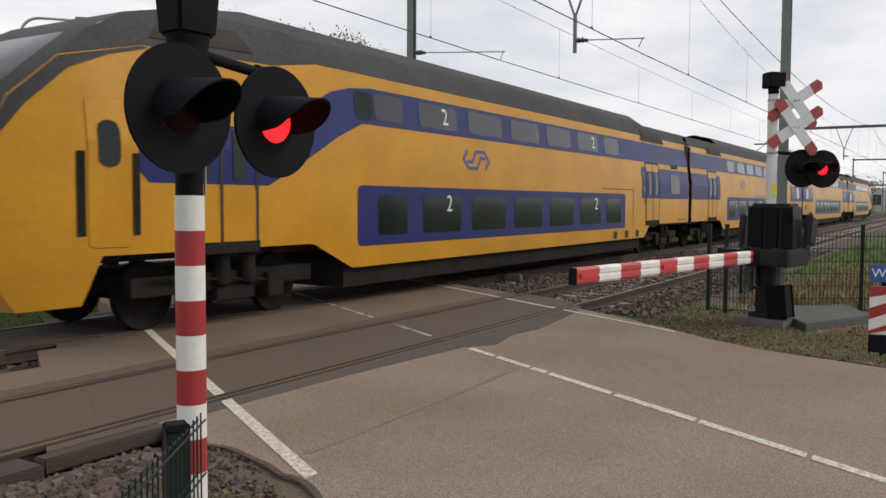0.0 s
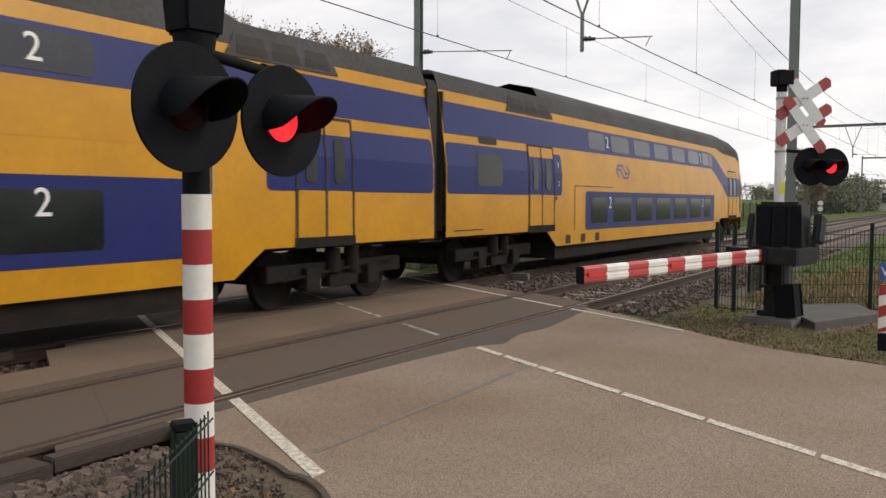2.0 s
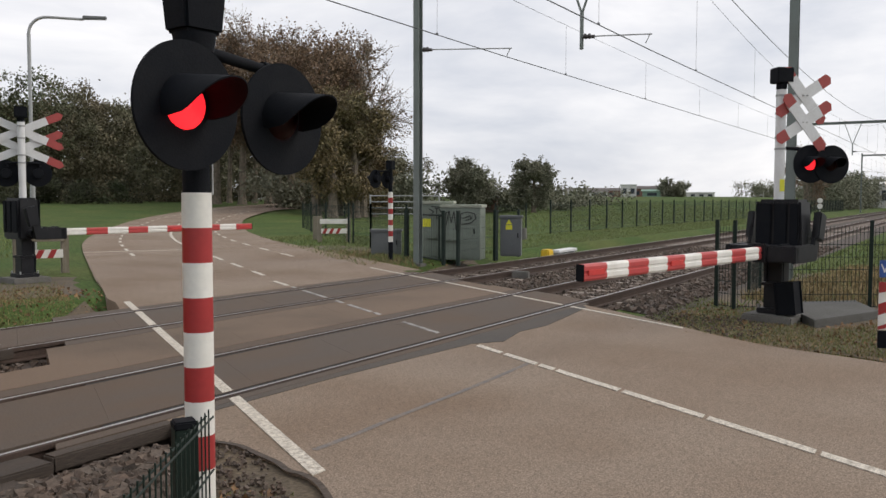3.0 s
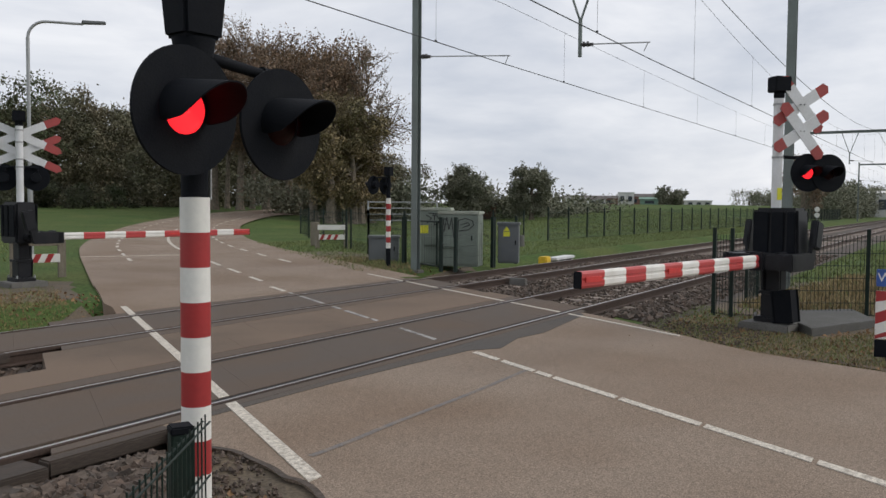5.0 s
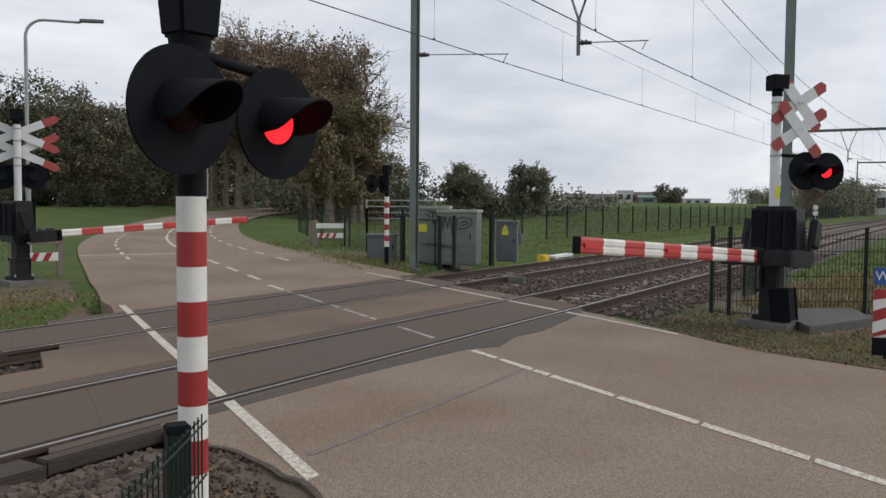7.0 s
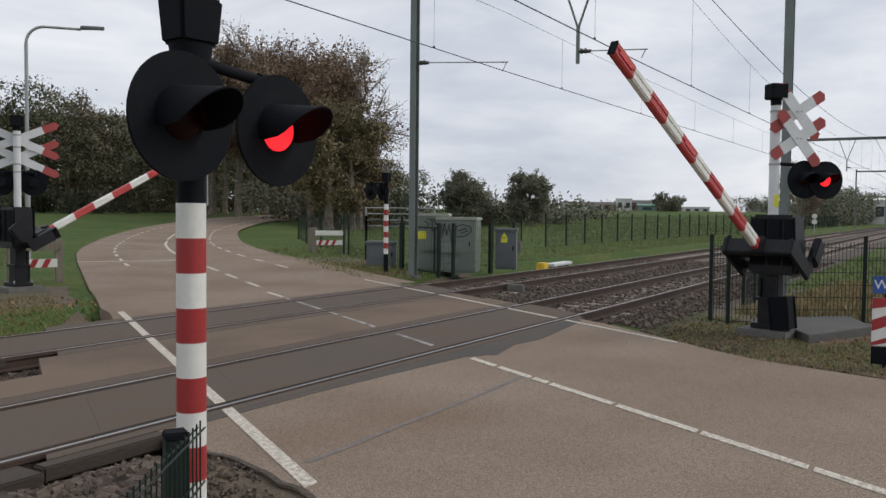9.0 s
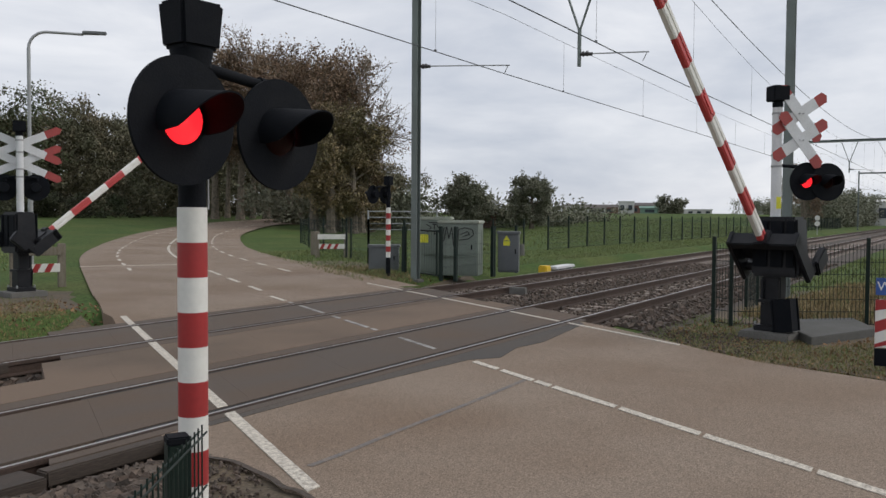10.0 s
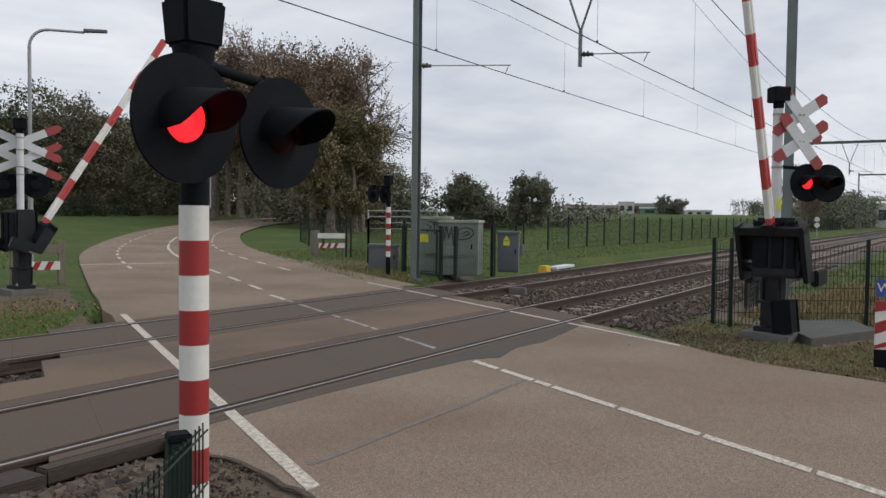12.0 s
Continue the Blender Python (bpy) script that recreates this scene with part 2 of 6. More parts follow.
def tube(bm, a, b, r0, r1=None, n=10, caps=True):
    a, b = Vector(a), Vector(b)
    way = b - a
    mat = Matrix.Translation((a + b) / 2) @ way.to_track_quat("Z", "Y").to_matrix().to_4x4()
    bmesh.ops.create_cone(bm, cap_ends=caps, segments=n, radius1=r0, radius2=r0 if r1 is None else r1, depth=way.length, matrix=mat)
    return bm


def slab(bm, poly, z0, z1):
    """A flat piece: the outline poly (x, y) between two heights."""
    lo, hi = [bm.verts.new((x, y, z0)) for x, y in poly], [bm.verts.new((x, y, z1)) for x, y in poly]
    bm.faces.new(hi)
    bm.faces.new(lo[::-1])
    for i in range(len(poly)):
        j = (i + 1) % len(poly)
        bm.faces.new((lo[i], lo[j], hi[j], hi[i]))
    bmesh.ops.recalc_face_normals(bm, faces=bm.faces)
    return bm


def fresh():
    return bmesh.new()


def lettering(text, size, mat, name, parent, m, depth=0.002):
    cu = bpy.data.curves.new(name, "FONT")
    cu.body, cu.size, cu.extrude, cu.align_x, cu.align_y, cu.resolution_u = text, size, depth, "CENTER", "CENTER", 3
    tmp = bpy.data.objects.new("text_source", cu)
    scene.collection.objects.link(tmp)
    me = bpy.data.meshes.new_from_object(tmp)
    bpy.data.objects.remove(tmp)
    me.materials.append(mat)
    ob = new(name, me)
    ob.parent = parent
    ob.matrix_basis = m
    return ob


# ---- the ground, road and tracks ----
TAN = math.tan(0.5463)
RAILS = (5.467, 6.974, 9.281, 10.788)
ROAD_L, ROAD_C, ROAD_R = 1.974, 5.699, 9.358
RDIR = Vector((math.sin(0.5463), math.cos(0.5463), 0))
RSIDE = Vector((math.cos(0.5463), -math.sin(0.5463), 0))


def along(o, y):
    """A point of the line across the tracks with offset o."""
    return (o + y * TAN, y)


def ease(v):
    v = max(0.0, min(1.0, v))
    return v * v * (3 - 2 * v)


def ground_height(x, y):
    bed = max(0.0, min(1.0, (y - 4.7) / 0.5)) * max(0.0, min(1.0, (13.2 - y) / 1.0))
    rise = 2.4 * ease((x - 70) / 120) * ease((y - 20) / 25) * ease((x - 1.25 * y) / 40)
    # the land by the bending road rises a little towards the wood
    far, heading = math.hypot(x, y), math.degrees(math.atan2(x, y))
    slope = 1.3 * ease((far - 45) / 75) * ease((52 - heading) / 5) if y > 20 and x > 0 else 0.0
    return -0.045 - 0.36 * bed + rise + slope


def build_ground():
    ys = [-3000, -600, -120, -40, -14, -6, -2, 0, 1.2, 2.2, 3.0, 3.7, 4.3, 4.7, 4.95, 5.2, 6, 8.1, 10, 11.4, 12.2, 12.5, 12.8, 13.2, 14, 16, 20, 23, 26, 30, 34, 38, 42, 46, 50, 54, 58, 62, 66, 70, 75, 80, 86, 92, 100, 110, 120, 140, 160, 220, 300, 900, 3000]
    xs = [-3000, -700, -200, -80, -40, -20, -10, -4, 0, 4, 8, 12, 16, 20, 26, 30, 34, 38, 42, 46, 50, 54, 58, 62, 66, 70, 75, 80, 85, 90, 95, 100, 105, 115, 125, 140, 155, 170, 185, 200, 250, 300, 400, 900, 3000]
    verts = [(x, y, ground_height(x, y)) for y in ys for x in xs]
    n = len(xs)
    faces = [(j * n + i, j * n + i + 1, (j + 1) * n + i + 1, (j + 1) * n + i) for j in range(len(ys) - 1) for i in range(n - 1)]
    g = raw("ground", verts, faces, SOIL)
    tagged(g, "flat green meadow and verge around the level crossing", "ground", kind="structure")


build_ground()

# the far road bends to its right: centre points, then an even width
FAR_CENTRE = [(14.05, 13.4), (17.39, 18.37), (20.6, 23.1), (23.9, 27.7), (28.6, 33.5), (34.4, 39.8), (41.3, 46.6), (48.4, 52.3), (57.2, 58.3), (67.0, 62.8), (82.0, 67.0), (110.0, 70.5)]


def smooth_line(points, n):
    out = []
    P = [Vector(p) for p in points]
    P = [2 * P[0] - P[1]] + P + [2 * P[-1] - P[-2]]
    for i in range(1, len(P) - 2):
        for k in range(n):
            t = k / n
            a, b, c, d = P[i - 1:i + 3]
            out.append(0.5 * ((2 * b) + (c - a) * t + (2 * a - 5 * b + 4 * c - d) * t * t + (3 * b - a - 3 * c + d) * t ** 3))
    out.append(P[-2])
    return out


def ribbon(line, o0, o1, z, t0=0, t1=None):
    """A strip beside a line, from offset o0 to o1 (to the right)."""
    pts = line[t0:t1]
    verts, faces = [], []
    for i, p in enumerate(pts):
        q = pts[min(i + 1, len(pts) - 1)] - pts[max(i - 1, 0)]
        s = Vector((q.y, -q.x)).normalized()
        for o in (o0, (o0 + o1) / 2, o1):
            c = p + s * o
            verts.append((c.x, c.y, z + max(0.0, ground_height(c.x, c.y) + 0.045) + (0.05 if p.length > 48 else 0.0)))
    for i in range(len(pts) - 1):
        faces += [(3 * i, 3 * i + 1, 3 * i + 4, 3 * i + 3), (3 * i + 1, 3 * i + 2, 3 * i + 5, 3 * i + 4)]
    return verts, faces


def even_steps(line, step):
    """The same line in steps of one length."""
    out, left = [line[0]], step
    for a, b in zip(line, line[1:]):
        d, at = (b - a).length, 0.0
        while d - at >= left:
            at += left
            out.append(a + (b - a) * (at / d))
            left = step
        left -= d - at
    return out


FAR_LINE = even_steps(smooth_line(FAR_CENTRE, 20), 0.25)


def build_road():
    road = thing("road", Matrix.Identity(4), "worn grey-brown asphalt road crossing the railway", "road", kind="structure")
    bm = fresh()
    edge = [(1.22, 5.275), (1.32, 4.85), (1.44, 4.56), (1.62, 4.3), (1.70, 4.05), (1.78, 3.8), (1.80, 3.62), (1.88, 3.47), (1.90, 3.2), (1.74, 2.6), (ROAD_L - 0.4, 1.6), (ROAD_L - 0.7, 0), (ROAD_L - 0.8, -12)]
    edge_r = [(ROAD_R + 0.75, -12), (ROAD_R + 0.7, -2), (ROAD_R + 0.32, 0.6), (ROAD_R - 0.05, 2.0), (ROAD_R + 0.0, 2.7), (ROAD_R + 0.15, 3.3), (ROAD_R + 0.35, 4.4), (ROAD_R + 0.4, 5.275)]
    near = [along(o, y) for o, y in edge] + [along(o, y) for o, y in edge_r]
    slab(bm, near, -0.4, -0.004)
    part("asphalt_near", bm, ASPHALT, road)
    v, f = ribbon(FAR_LINE[::4], -3.5, 3.85, -0.006)
    far = raw("asphalt_far", v, f, ASPHALT, road)
    bm = fresh()
    slab(bm, [along(ROAD_L - 0.25, 11.2), along(ROAD_R + 0.4, 11.2), along(ROAD_R + 0.5, 12.6), (18.3, 13.6), (19.2, 15.4), (21.2, 17.6), (23.0, 20.2), (20.0, 22.2), (17.0, 22.6), (14.5, 20.3), (13.1, 18.2), (12.2, 16.9), (11.4, 15.7), (10.3, 14.0), (9.35, 12.6), along(ROAD_L - 0.2, 12.0)], -0.4, -0.004)
    part("asphalt_apron", bm, ASPHALT, road)
    # resurfaced strip in front of the first rail
    bm = fresh()
    slab(bm, [along(ROAD_L - 0.3, 5.27), along(ROAD_R + 0.3, 5.27), along(ROAD_R + 0.2, 5.12), along(8.6, 4.98), along(7.6, 4.84), along(6.9, 4.92), along(6.2, 4.74), along(5.7, 4.98), along(4.4, 5.08), along(3.2, 5.15), along(ROAD_L - 0.28, 5.17)], -0.02, 0.001)
    part("repair_strip", bm, ASPHALT_DARK, road)
    crumbs = smooth_line([along(o, y) for o, y in edge[1:10]], 4)
    v, f = ribbon(crumbs, -0.015, 0.03, -0.0005)
    raw("crumbled_edge", v, f, BALLAST, road)
    joint = smooth_line([(4.42, 3.77), (4.89, 3.77), (5.51, 3.80), (6.72, 3.82), (8.04, 3.88)], 5)
    v, f = ribbon(joint, -0.028, 0.028, -0.001)
    raw("tar_joint", v, f, TAR, road)
    return road


ROAD = build_road()


def build_deck():
    deck = thing("crossing_deck", Matrix.Identity(4), "dark worn crossing deck between and beside the rails", "deck", kind="structure")
    L = ROAD_L
    strips = [(5.28, 5.40, L - 1.7, ROAD_R + 0.6, DECK, 6), (5.575, 6.865, L - 4.4, ROAD_R + 0.9, DECK, 8), (7.05, 7.30, L - 4.4, ROAD_R + 0.7, DECK, 7), (7.315, 8.05, L - 4.4, ROAD_R + 0.7, CROSS, 7),
              (8.05, 8.93, L - 1.6, ROAD_R + 0.55, CROSS, 6), (8.945, 9.205, L - 1.35, ROAD_R + 0.55, DECK, 6), (9.39, 10.68, L - 3.4, ROAD_R + 0.9, DECK, 8), (10.865, 11.19, L - 1.4, ROAD_R + 0.6, DECK, 6)]
    for y0, y1, o0, o1, mat, n in strips:
        for i in range(n):
            a, b = o0 + (o1 - o0) * i / n, o0 + (o1 - o0) * (i + 1) / n
            bm = fresh()
            slab(bm, [along(a + 0.001, y0), along(b - 0.001, y0), along(b - 0.001, y1), along(a + 0.001, y1)], -0.3, 0.0)
            part("deck_panel", bm, mat, deck)
    bm = fresh()
    slab(bm, [along(ROAD_L - 1.2, 5.2), along(ROAD_R + 0.6, 5.2), along(ROAD_R + 0.6, 11.3), along(ROAD_L - 1.2, 11.3)], -0.4, -0.10)
    part("groove_bed", bm, RUBBER, deck)
    # dark rubber profiles between the panels and each rail head
    for r, a, b in zip(RAILS, (5.402, 6.867, 9.207, 10.682), (5.573, 7.048, 9.388, 10.863)):
        for y0, y1 in ((a, r - 0.038), (r + 0.038, b)):
            bm = fresh()
            slab(bm, [along(L - 1.3, y0), along(ROAD_R + 0.55, y0), along(ROAD_R + 0.55, y1), along(L - 1.3, y1)], -0.09, -0.006)
            part("rubber_profile", bm, RUBBER, deck)
    return deck


build_deck()


def build_rails():
    prof = [(-0.036, 0), (-0.03, 0.004), (-0.014, 0.006), (0.016, 0.006), (0.03, 0.004), (0.036, 0), (0.036, -0.036), (0.012, -0.046), (0.009, -0.125), (0.07, -0.142), (0.07, -0.155), (-0.07, -0.155), (-0.07, -0.142), (-0.009, -0.125), (-0.012, -0.046), (-0.036, -0.036)]
    for y in RAILS:
        verts, faces = [], []
        for x in (-420, 900):
            verts += [(x, y + a, b) for a, b in prof]
        n = len(prof)
        faces = [(i, (i + 1) % n, n + (i + 1) % n, n + i) for i in range(n)]
        r = raw("rail", verts, faces, RAIL_RUST)
        r.data.materials.append(RAIL_TOP)
        for p in r.data.polygons:
            if p.index == 2:
                p.material_index = 1
        tagged(r, "rusty steel rail with a polished running surface", "rail", "rails", kind="structure")


build_rails()


def crossing_span(y, margin=0.0):
    return ROAD_L - (4.3 if 5.4 < y < 8.05 else (3.3 if 9.3 < y < 10.8 else 0.9)) + y * TAN - margin, ROAD_R + 0.75 + y * TAN + margin


def build_sleepers():
    me = None
    for c in (6.2205, 10.0345):
        track = thing("sleepers", Matrix.Identity(4), "concrete sleepers half buried in ballast", "sleepers", kind="structure")
        a, b = crossing_span(c, 0.4)
        xs = [x for x in np.arange(-14, 96, 0.6) if not a - 0.2 < x < b + 0.2]
        for x in xs:
            if me is None:
                bm = fresh()
                box(bm, 0, 0, -0.255, 0.26, 2.5, 0.2)
                bmesh.ops.bevel(bm, geom=bm.edges[:], offset=0.025, segments=1, affect="EDGES")
                ob = part("sleeper", bm, SLEEPER, track)
                me = ob.data
            else:
                ob = new("sleeper", me)
                ob.parent = track
            ob.location = (x, c, 0)


build_sleepers()


def ballast_top(y):
    d = min(abs(y - 6.22), abs(y - 10.03))
    if y < 5.15:
        return -0.19 + 0.16 * ease((5.15 - y) / 0.5)
    return -0.185 - 0.035 * min(1, max(0, d - 1.2)) - min(0.3, max(0.0, y - 11.5) * 0.25)


def build_ballast():
    ys = np.arange(3.75, 12.75, 0.3)
    for x0, x1 in ((-420, None), (None, 900)):
        verts, faces = [], []
        for y in ys:
            a, b = crossing_span(y)
            xs = (x0, a) if x1 is None else (b, x1)
            verts += [(xs[0], y, ballast_top(y)), (xs[1], y, ballast_top(y))]
        for i in range(len(ys) - 1):
            faces.append((2 * i, 2 * i + 1, 2 * i + 3, 2 * i + 2))
        tagged(raw("ballast_bed", verts, faces, BALLAST), "bed of brown-grey crushed stone under the tracks", "ballast", kind="structure")
    # loose stones where the camera sees them singly
    rng = np.random.default_rng(5)
    cube = np.array([(-1, -1, -1), (1, -1, -1), (1, 1, -1), (-1, 1, -1), (-1, -1, 1), (1, -1, 1), (1, 1, 1), (-1, 1, 1)], float) * 0.5
    quads = [(0, 3, 2, 1), (4, 5, 6, 7), (0, 1, 5, 4), (1, 2, 6, 5), (2, 3, 7, 6), (3, 0, 4, 7)]
    verts, faces, count = [], [], 0
    areas = [(0.6, 4.2, 3.75, 5.2, 4200, 1.0), (4.0, 10.5, 3.9, 12.6, 0, 1.0), (12.0, 34.0, 3.9, 12.7, 15000, 1.15), (3.5, 8.0, 7.0, 12.7, 2600, 1.0), (6.0, 9.0, 11.3, 12.9, 600, 1.1), (14.5, 22.0, 11.4, 13.2, 1200, 1.0), (2.3, 4.3, 2.6, 4.7, 1500, 0.36), (10.4, 13.0, 2.2, 4.0, 700, 0.4)]
    for x0, x1, y0, y1, n, size in areas:
        for _ in range(n):
            x, y = rng.uniform(x0, x1), rng.uniform(y0, y1)
            a, b = crossing_span(y)
            if size < 0.5:
                a, b = ROAD_L - 0.28 + y * TAN, ROAD_R + 0.1 + y * TAN
            if a < x < b or min(abs(y - r) for r in RAILS) < 0.09:
                continue
            s = rng.uniform(0.026, 0.062, 3) * size * rng.uniform(0.7, 1.5)
            p = (cube + rng.uniform(-0.16, 0.16, (8, 3))) * s
            q = Euler(rng.uniform(0, 6.28, 3)).to_matrix()
            p = p @ np.array(q) + (x, y, ballast_top(y) + 0.012)
            verts += [tuple(v) for v in p]
            faces += [tuple(count + k for k in f) for f in quads]
            count += 8
    tagged(raw("ballast_stones", verts, faces, STONE), "loose angular grey and rusty ballast stones", "stones", kind="stuff")


build_ballast()


def single_stones():
    """The stones nearest to the road's edge, each on its own."""
    rng = np.random.default_rng(9)
    bed = thing("stone_heap", Matrix.Identity(4), "angular grey and rusty ballast stones beside the deck", "stones", kind="structure")
    meshes = []
    for k in range(7):
        bm = fresh()
        bmesh.ops.create_icosphere(bm, subdivisions=1, radius=1.0)
        for v in bm.verts:
            v.co *= rng.uniform(0.72, 1.2)
            v.co.z *= 0.7
        ob = part("stone", bm, STONE_SINGLE, bed)
        ob.location = (1.4 + 0.25 * k, 4.3, ballast_top(4.3) + 0.02)
        ob.scale = (0.035, 0.03, 0.03)
        meshes.append(ob.data)
    for k in range(280):
        ob = new("stone", meshes[k % 7])
        ob.parent = bed
        x, y = rng.uniform(1.1, 3.5), rng.uniform(3.9, 5.0)
        ob.location = (x, y, ballast_top(y) + 0.022)
        ob.rotation_euler = tuple(rng.uniform(0, 6.28, 3))
        s = rng.uniform(0.022, 0.046)
        ob.scale = (s * rng.uniform(0.8, 1.4), s, s)


single_stones()


# ---- road markings ----
def build_markings():
    marks = thing("road_markings", Matrix.Identity(4), "worn white painted edge and centre lines", "road marking", kind="structure")

    def line(name, o, y0, y1, width, z=0.0, paint=PAINT):
        if y1 - y0 <= 0:
            return
        bm = fresh()
        h = width / 2 / math.cos(0.5463)
        slab(bm, [along(o - h, y0), along(o + h, y0), along(o + h, y1), along(o - h, y1)], z - 0.003, z + 0.004)
        part(name, bm, paint, marks)

    def broken(name, o, y0, y1, width):
        stops = [y0] + [v for r in RAILS for v in (r - 0.10, r + 0.11)] + [y1]
        for a, b in zip(stops[::2], stops[1::2]):
            a, b = max(a, y0), min(b, y1)
            line(name, o, a, b, width)

    broken("edge_line", ROAD_L, 3.42, 11.9, 0.105)
    broken("edge_line", ROAD_R, 3.2, 12.7, 0.075)
    for a, b in ((-6.2, -4.9), (-4.7, -2.9), (-2.8, -1.95), (-1.9, -1.05), (-1.0, -0.14), (-0.1, 0.79), (0.83, 1.69), (1.73, 2.58), (2.63, 3.47), (3.52, 3.74), (3.79, 4.33), (4.4, 4.86), (5.75, 6.7), (7.4, 7.6), (7.7, 8.55), (8.75, 9.05), (9.45, 10.6), (11.0, 11.2), (11.45, 12.3)):
        line("centre_dash", ROAD_C, a, b, 0.095 if a < 5 or a > 11 else 0.075, paint=PAINT if a < 4.7 or a > 11 else PAINT_WORN)
    # dashes along the bending road beyond
    def dashes(offset, step, length, first, last, width):
        for k in range(first, last, step):
            v, f = ribbon(FAR_LINE, offset - width / 2, offset + width / 2, 0.0, k, k + length + 1)
            raw("far_dash", v, f, PAINT, marks)
    for k, n in ((0, 5), (10, 6), (21, 8)):
        dashes(0.0, 99, n, k, k + 1, 0.11)
    dashes(0.0, 400, 110, 38, 39, 0.12)
    dashes(-2.15, 11, 5, 32, 330, 0.11)
    dashes(2.2, 13, 6, 24, 360, 0.11)
    bm = fresh()
    a, b = Vector((16.93, 23.98)), Vector((20.2, 21.95))
    d = (b - a).normalized()
    s = Vector((-d.y, d.x)) * 0.12
    slab(bm, [tuple(a), tuple(b), tuple(b + s), tuple(a + s)], -0.006, 0.0)
    part("stop_line", bm, PAINT, marks)


build_markings()

# ---- the train ----
FOLDS = (2.42, 3.68, 3.92, 4.28, 4.54)
PROFILE = [(0.0, 1.38), (0.6, 1.41), (2.42, 1.41), (3.68, 1.25), (3.92, 1.21), (4.28, 1.08), (4.54, 0.78), (4.72, 0.0)]
NOSE = 25.2


def half_width(z):
    for (a, wa), (b, wb) in zip(PROFILE, PROFILE[1:]):
        if z <= b:
            return wa + (wb - wa) * (z - a) / (b - a)
    return 0.0


def skin(poly, off, side, cab, thick=0.0):
    """The outline poly (x, z) laid on the train's side, off metres proud. side: -1, 1 or 0 for both."""
    bm = fresh()
    bm.faces.new([bm.verts.new((x, 0, z)) for x, z in poly])
    zs = [p[1] for p in poly]
    xs = [p[0] for p in poly]
    cuts = [((0, 0, z), (0, 0, 1)) for z in FOLDS if min(zs) < z < max(zs)]
    if cab:
        cuts += [((x, 0, 0), (1, 0, 0)) for x in (25.2, 25.6, 25.9, 26.2, 26.45, 26.65, 26.8) if min(xs) < x < max(xs)]
        cuts += [((0, 0, z), (0, 0, 1)) for z in (2.9, 3.3) if min(zs) < z < max(zs) and max(xs) > NOSE]
    for co, no in cuts:
        bmesh.ops.bisect_plane(bm, geom=bm.verts[:] + bm.edges[:] + bm.faces[:], plane_co=co, plane_no=no)
    for v in bm.verts:
        w = half_width(v.co.z) + off
        if cab and v.co.x > NOSE:
            w *= 1 - 0.42 * ((v.co.x - NOSE) / 1.75) ** 2
        v.co.y = -w
    if side == 1:
        for v in bm.verts:
            v.co.y *= -1
    if side == 0:
        copy = bmesh.ops.duplicate(bm, geom=bm.verts[:] + bm.edges[:] + bm.faces[:])["geom"]
        for v in copy:
            if isinstance(v, bmesh.types.BMVert):
                v.co.y *= -1
    bmesh.ops.recalc_face_normals(bm, faces=bm.faces)
    for f in bm.faces:
        if f.normal.y * f.calc_center_median().y < 0:
            f.normal_flip()
    return bm


def rounded(x0, x1, z0, z1, r=0.08):
    out = []
    for cx, cz, a in ((x1 - r, z1 - r, 0), (x0 + r, z1 - r, 90), (x0 + r, z0 + r, 180), (x1 - r, z0 + r, 270)):
        out += [(cx + r * math.cos(radians(a + k)), cz + r * math.sin(radians(a + k))) for k in (0, 30, 60, 90)]
    return out


def bogie(parent, x):
    bm = fresh()
    box(bm, x, 0, 0.62, 3.3, 2.1, 0.22)
    for s in (-1, 1):
        box(bm, x, s * 1.08, 0.60, 3.5, 0.16, 0.26)
        for d in (-0.8, 0.8):
            box(bm, x + d, s * 1.16, 0.48, 0.34, 0.22, 0.36)
        box(bm, x, s * 1.15, 0.42, 0.75, 0.2, 0.2)
        tube(bm, (x - 0.25, s * 1.2, 0.55), (x - 0.25, s * 1.2, 0.95), 0.13, n=10)
        tube(bm, (x + 0.25, s * 1.2, 0.55), (x + 0.25, s * 1.2, 0.95), 0.13, n=10)
        tube(bm, (x - 1.5, s * 1.24, 0.5), (x + 1.5, s * 1.24, 0.72), 0.025, n=6)
    b = part("bogie", bm, T_DARK, parent, "dark oily bogie frame with springs", bevel=0.012)
    return b


def wheels(parent, x):
    for d in (-1.25, 1.25):
        bm = fresh()
        for s in (-1, 1):
            tube(bm, (x + d, s * 0.69, 0.46), (x + d, s * 0.82, 0.46), 0.46, 0.46, n=28)
            tube(bm, (x + d, s * 0.82, 0.46), (x + d, s * 0.86, 0.46), 0.33, 0.20, n=20)
        tube(bm, (x + d, -0.8, 0.46), (x + d, 0.8, 0.46), 0.09, n=8)
        part("wheelset", bm, T_DARK, parent, smooth=True)


def logo(parent, x, z, side, size):
    """A plain blue double-arrow mark of the operator's colour."""
    bm = fresh()
    for flip in (1, -1):
        pts = [(-0.44, -0.21), (-0.66, 0.0), (-0.44, 0.21), (0.0, 0.21), (0.22, -0.055), (0.46, -0.055)]
        w = 0.042
        P = [Vector((a * flip, b * flip)) for a, b in pts]
        for a, b in zip(P, P[1:]):
            d = (b - a).normalized()
            s = Vector((-d.y, d.x)) * w
            a2, b2 = a - d * w * 0.6, b + d * w * 0.6
            q = [a2 - s, b2 - s, b2 + s, a2 + s]
            k = size
            bm.faces.new([bm.verts.new((x + p.x * k, side * (half_width(z + p.y * k) + 0.007), z + p.y * k)) for p in q])
    part("logo", bm, T_BAND, parent, "blue double-arrow mark")


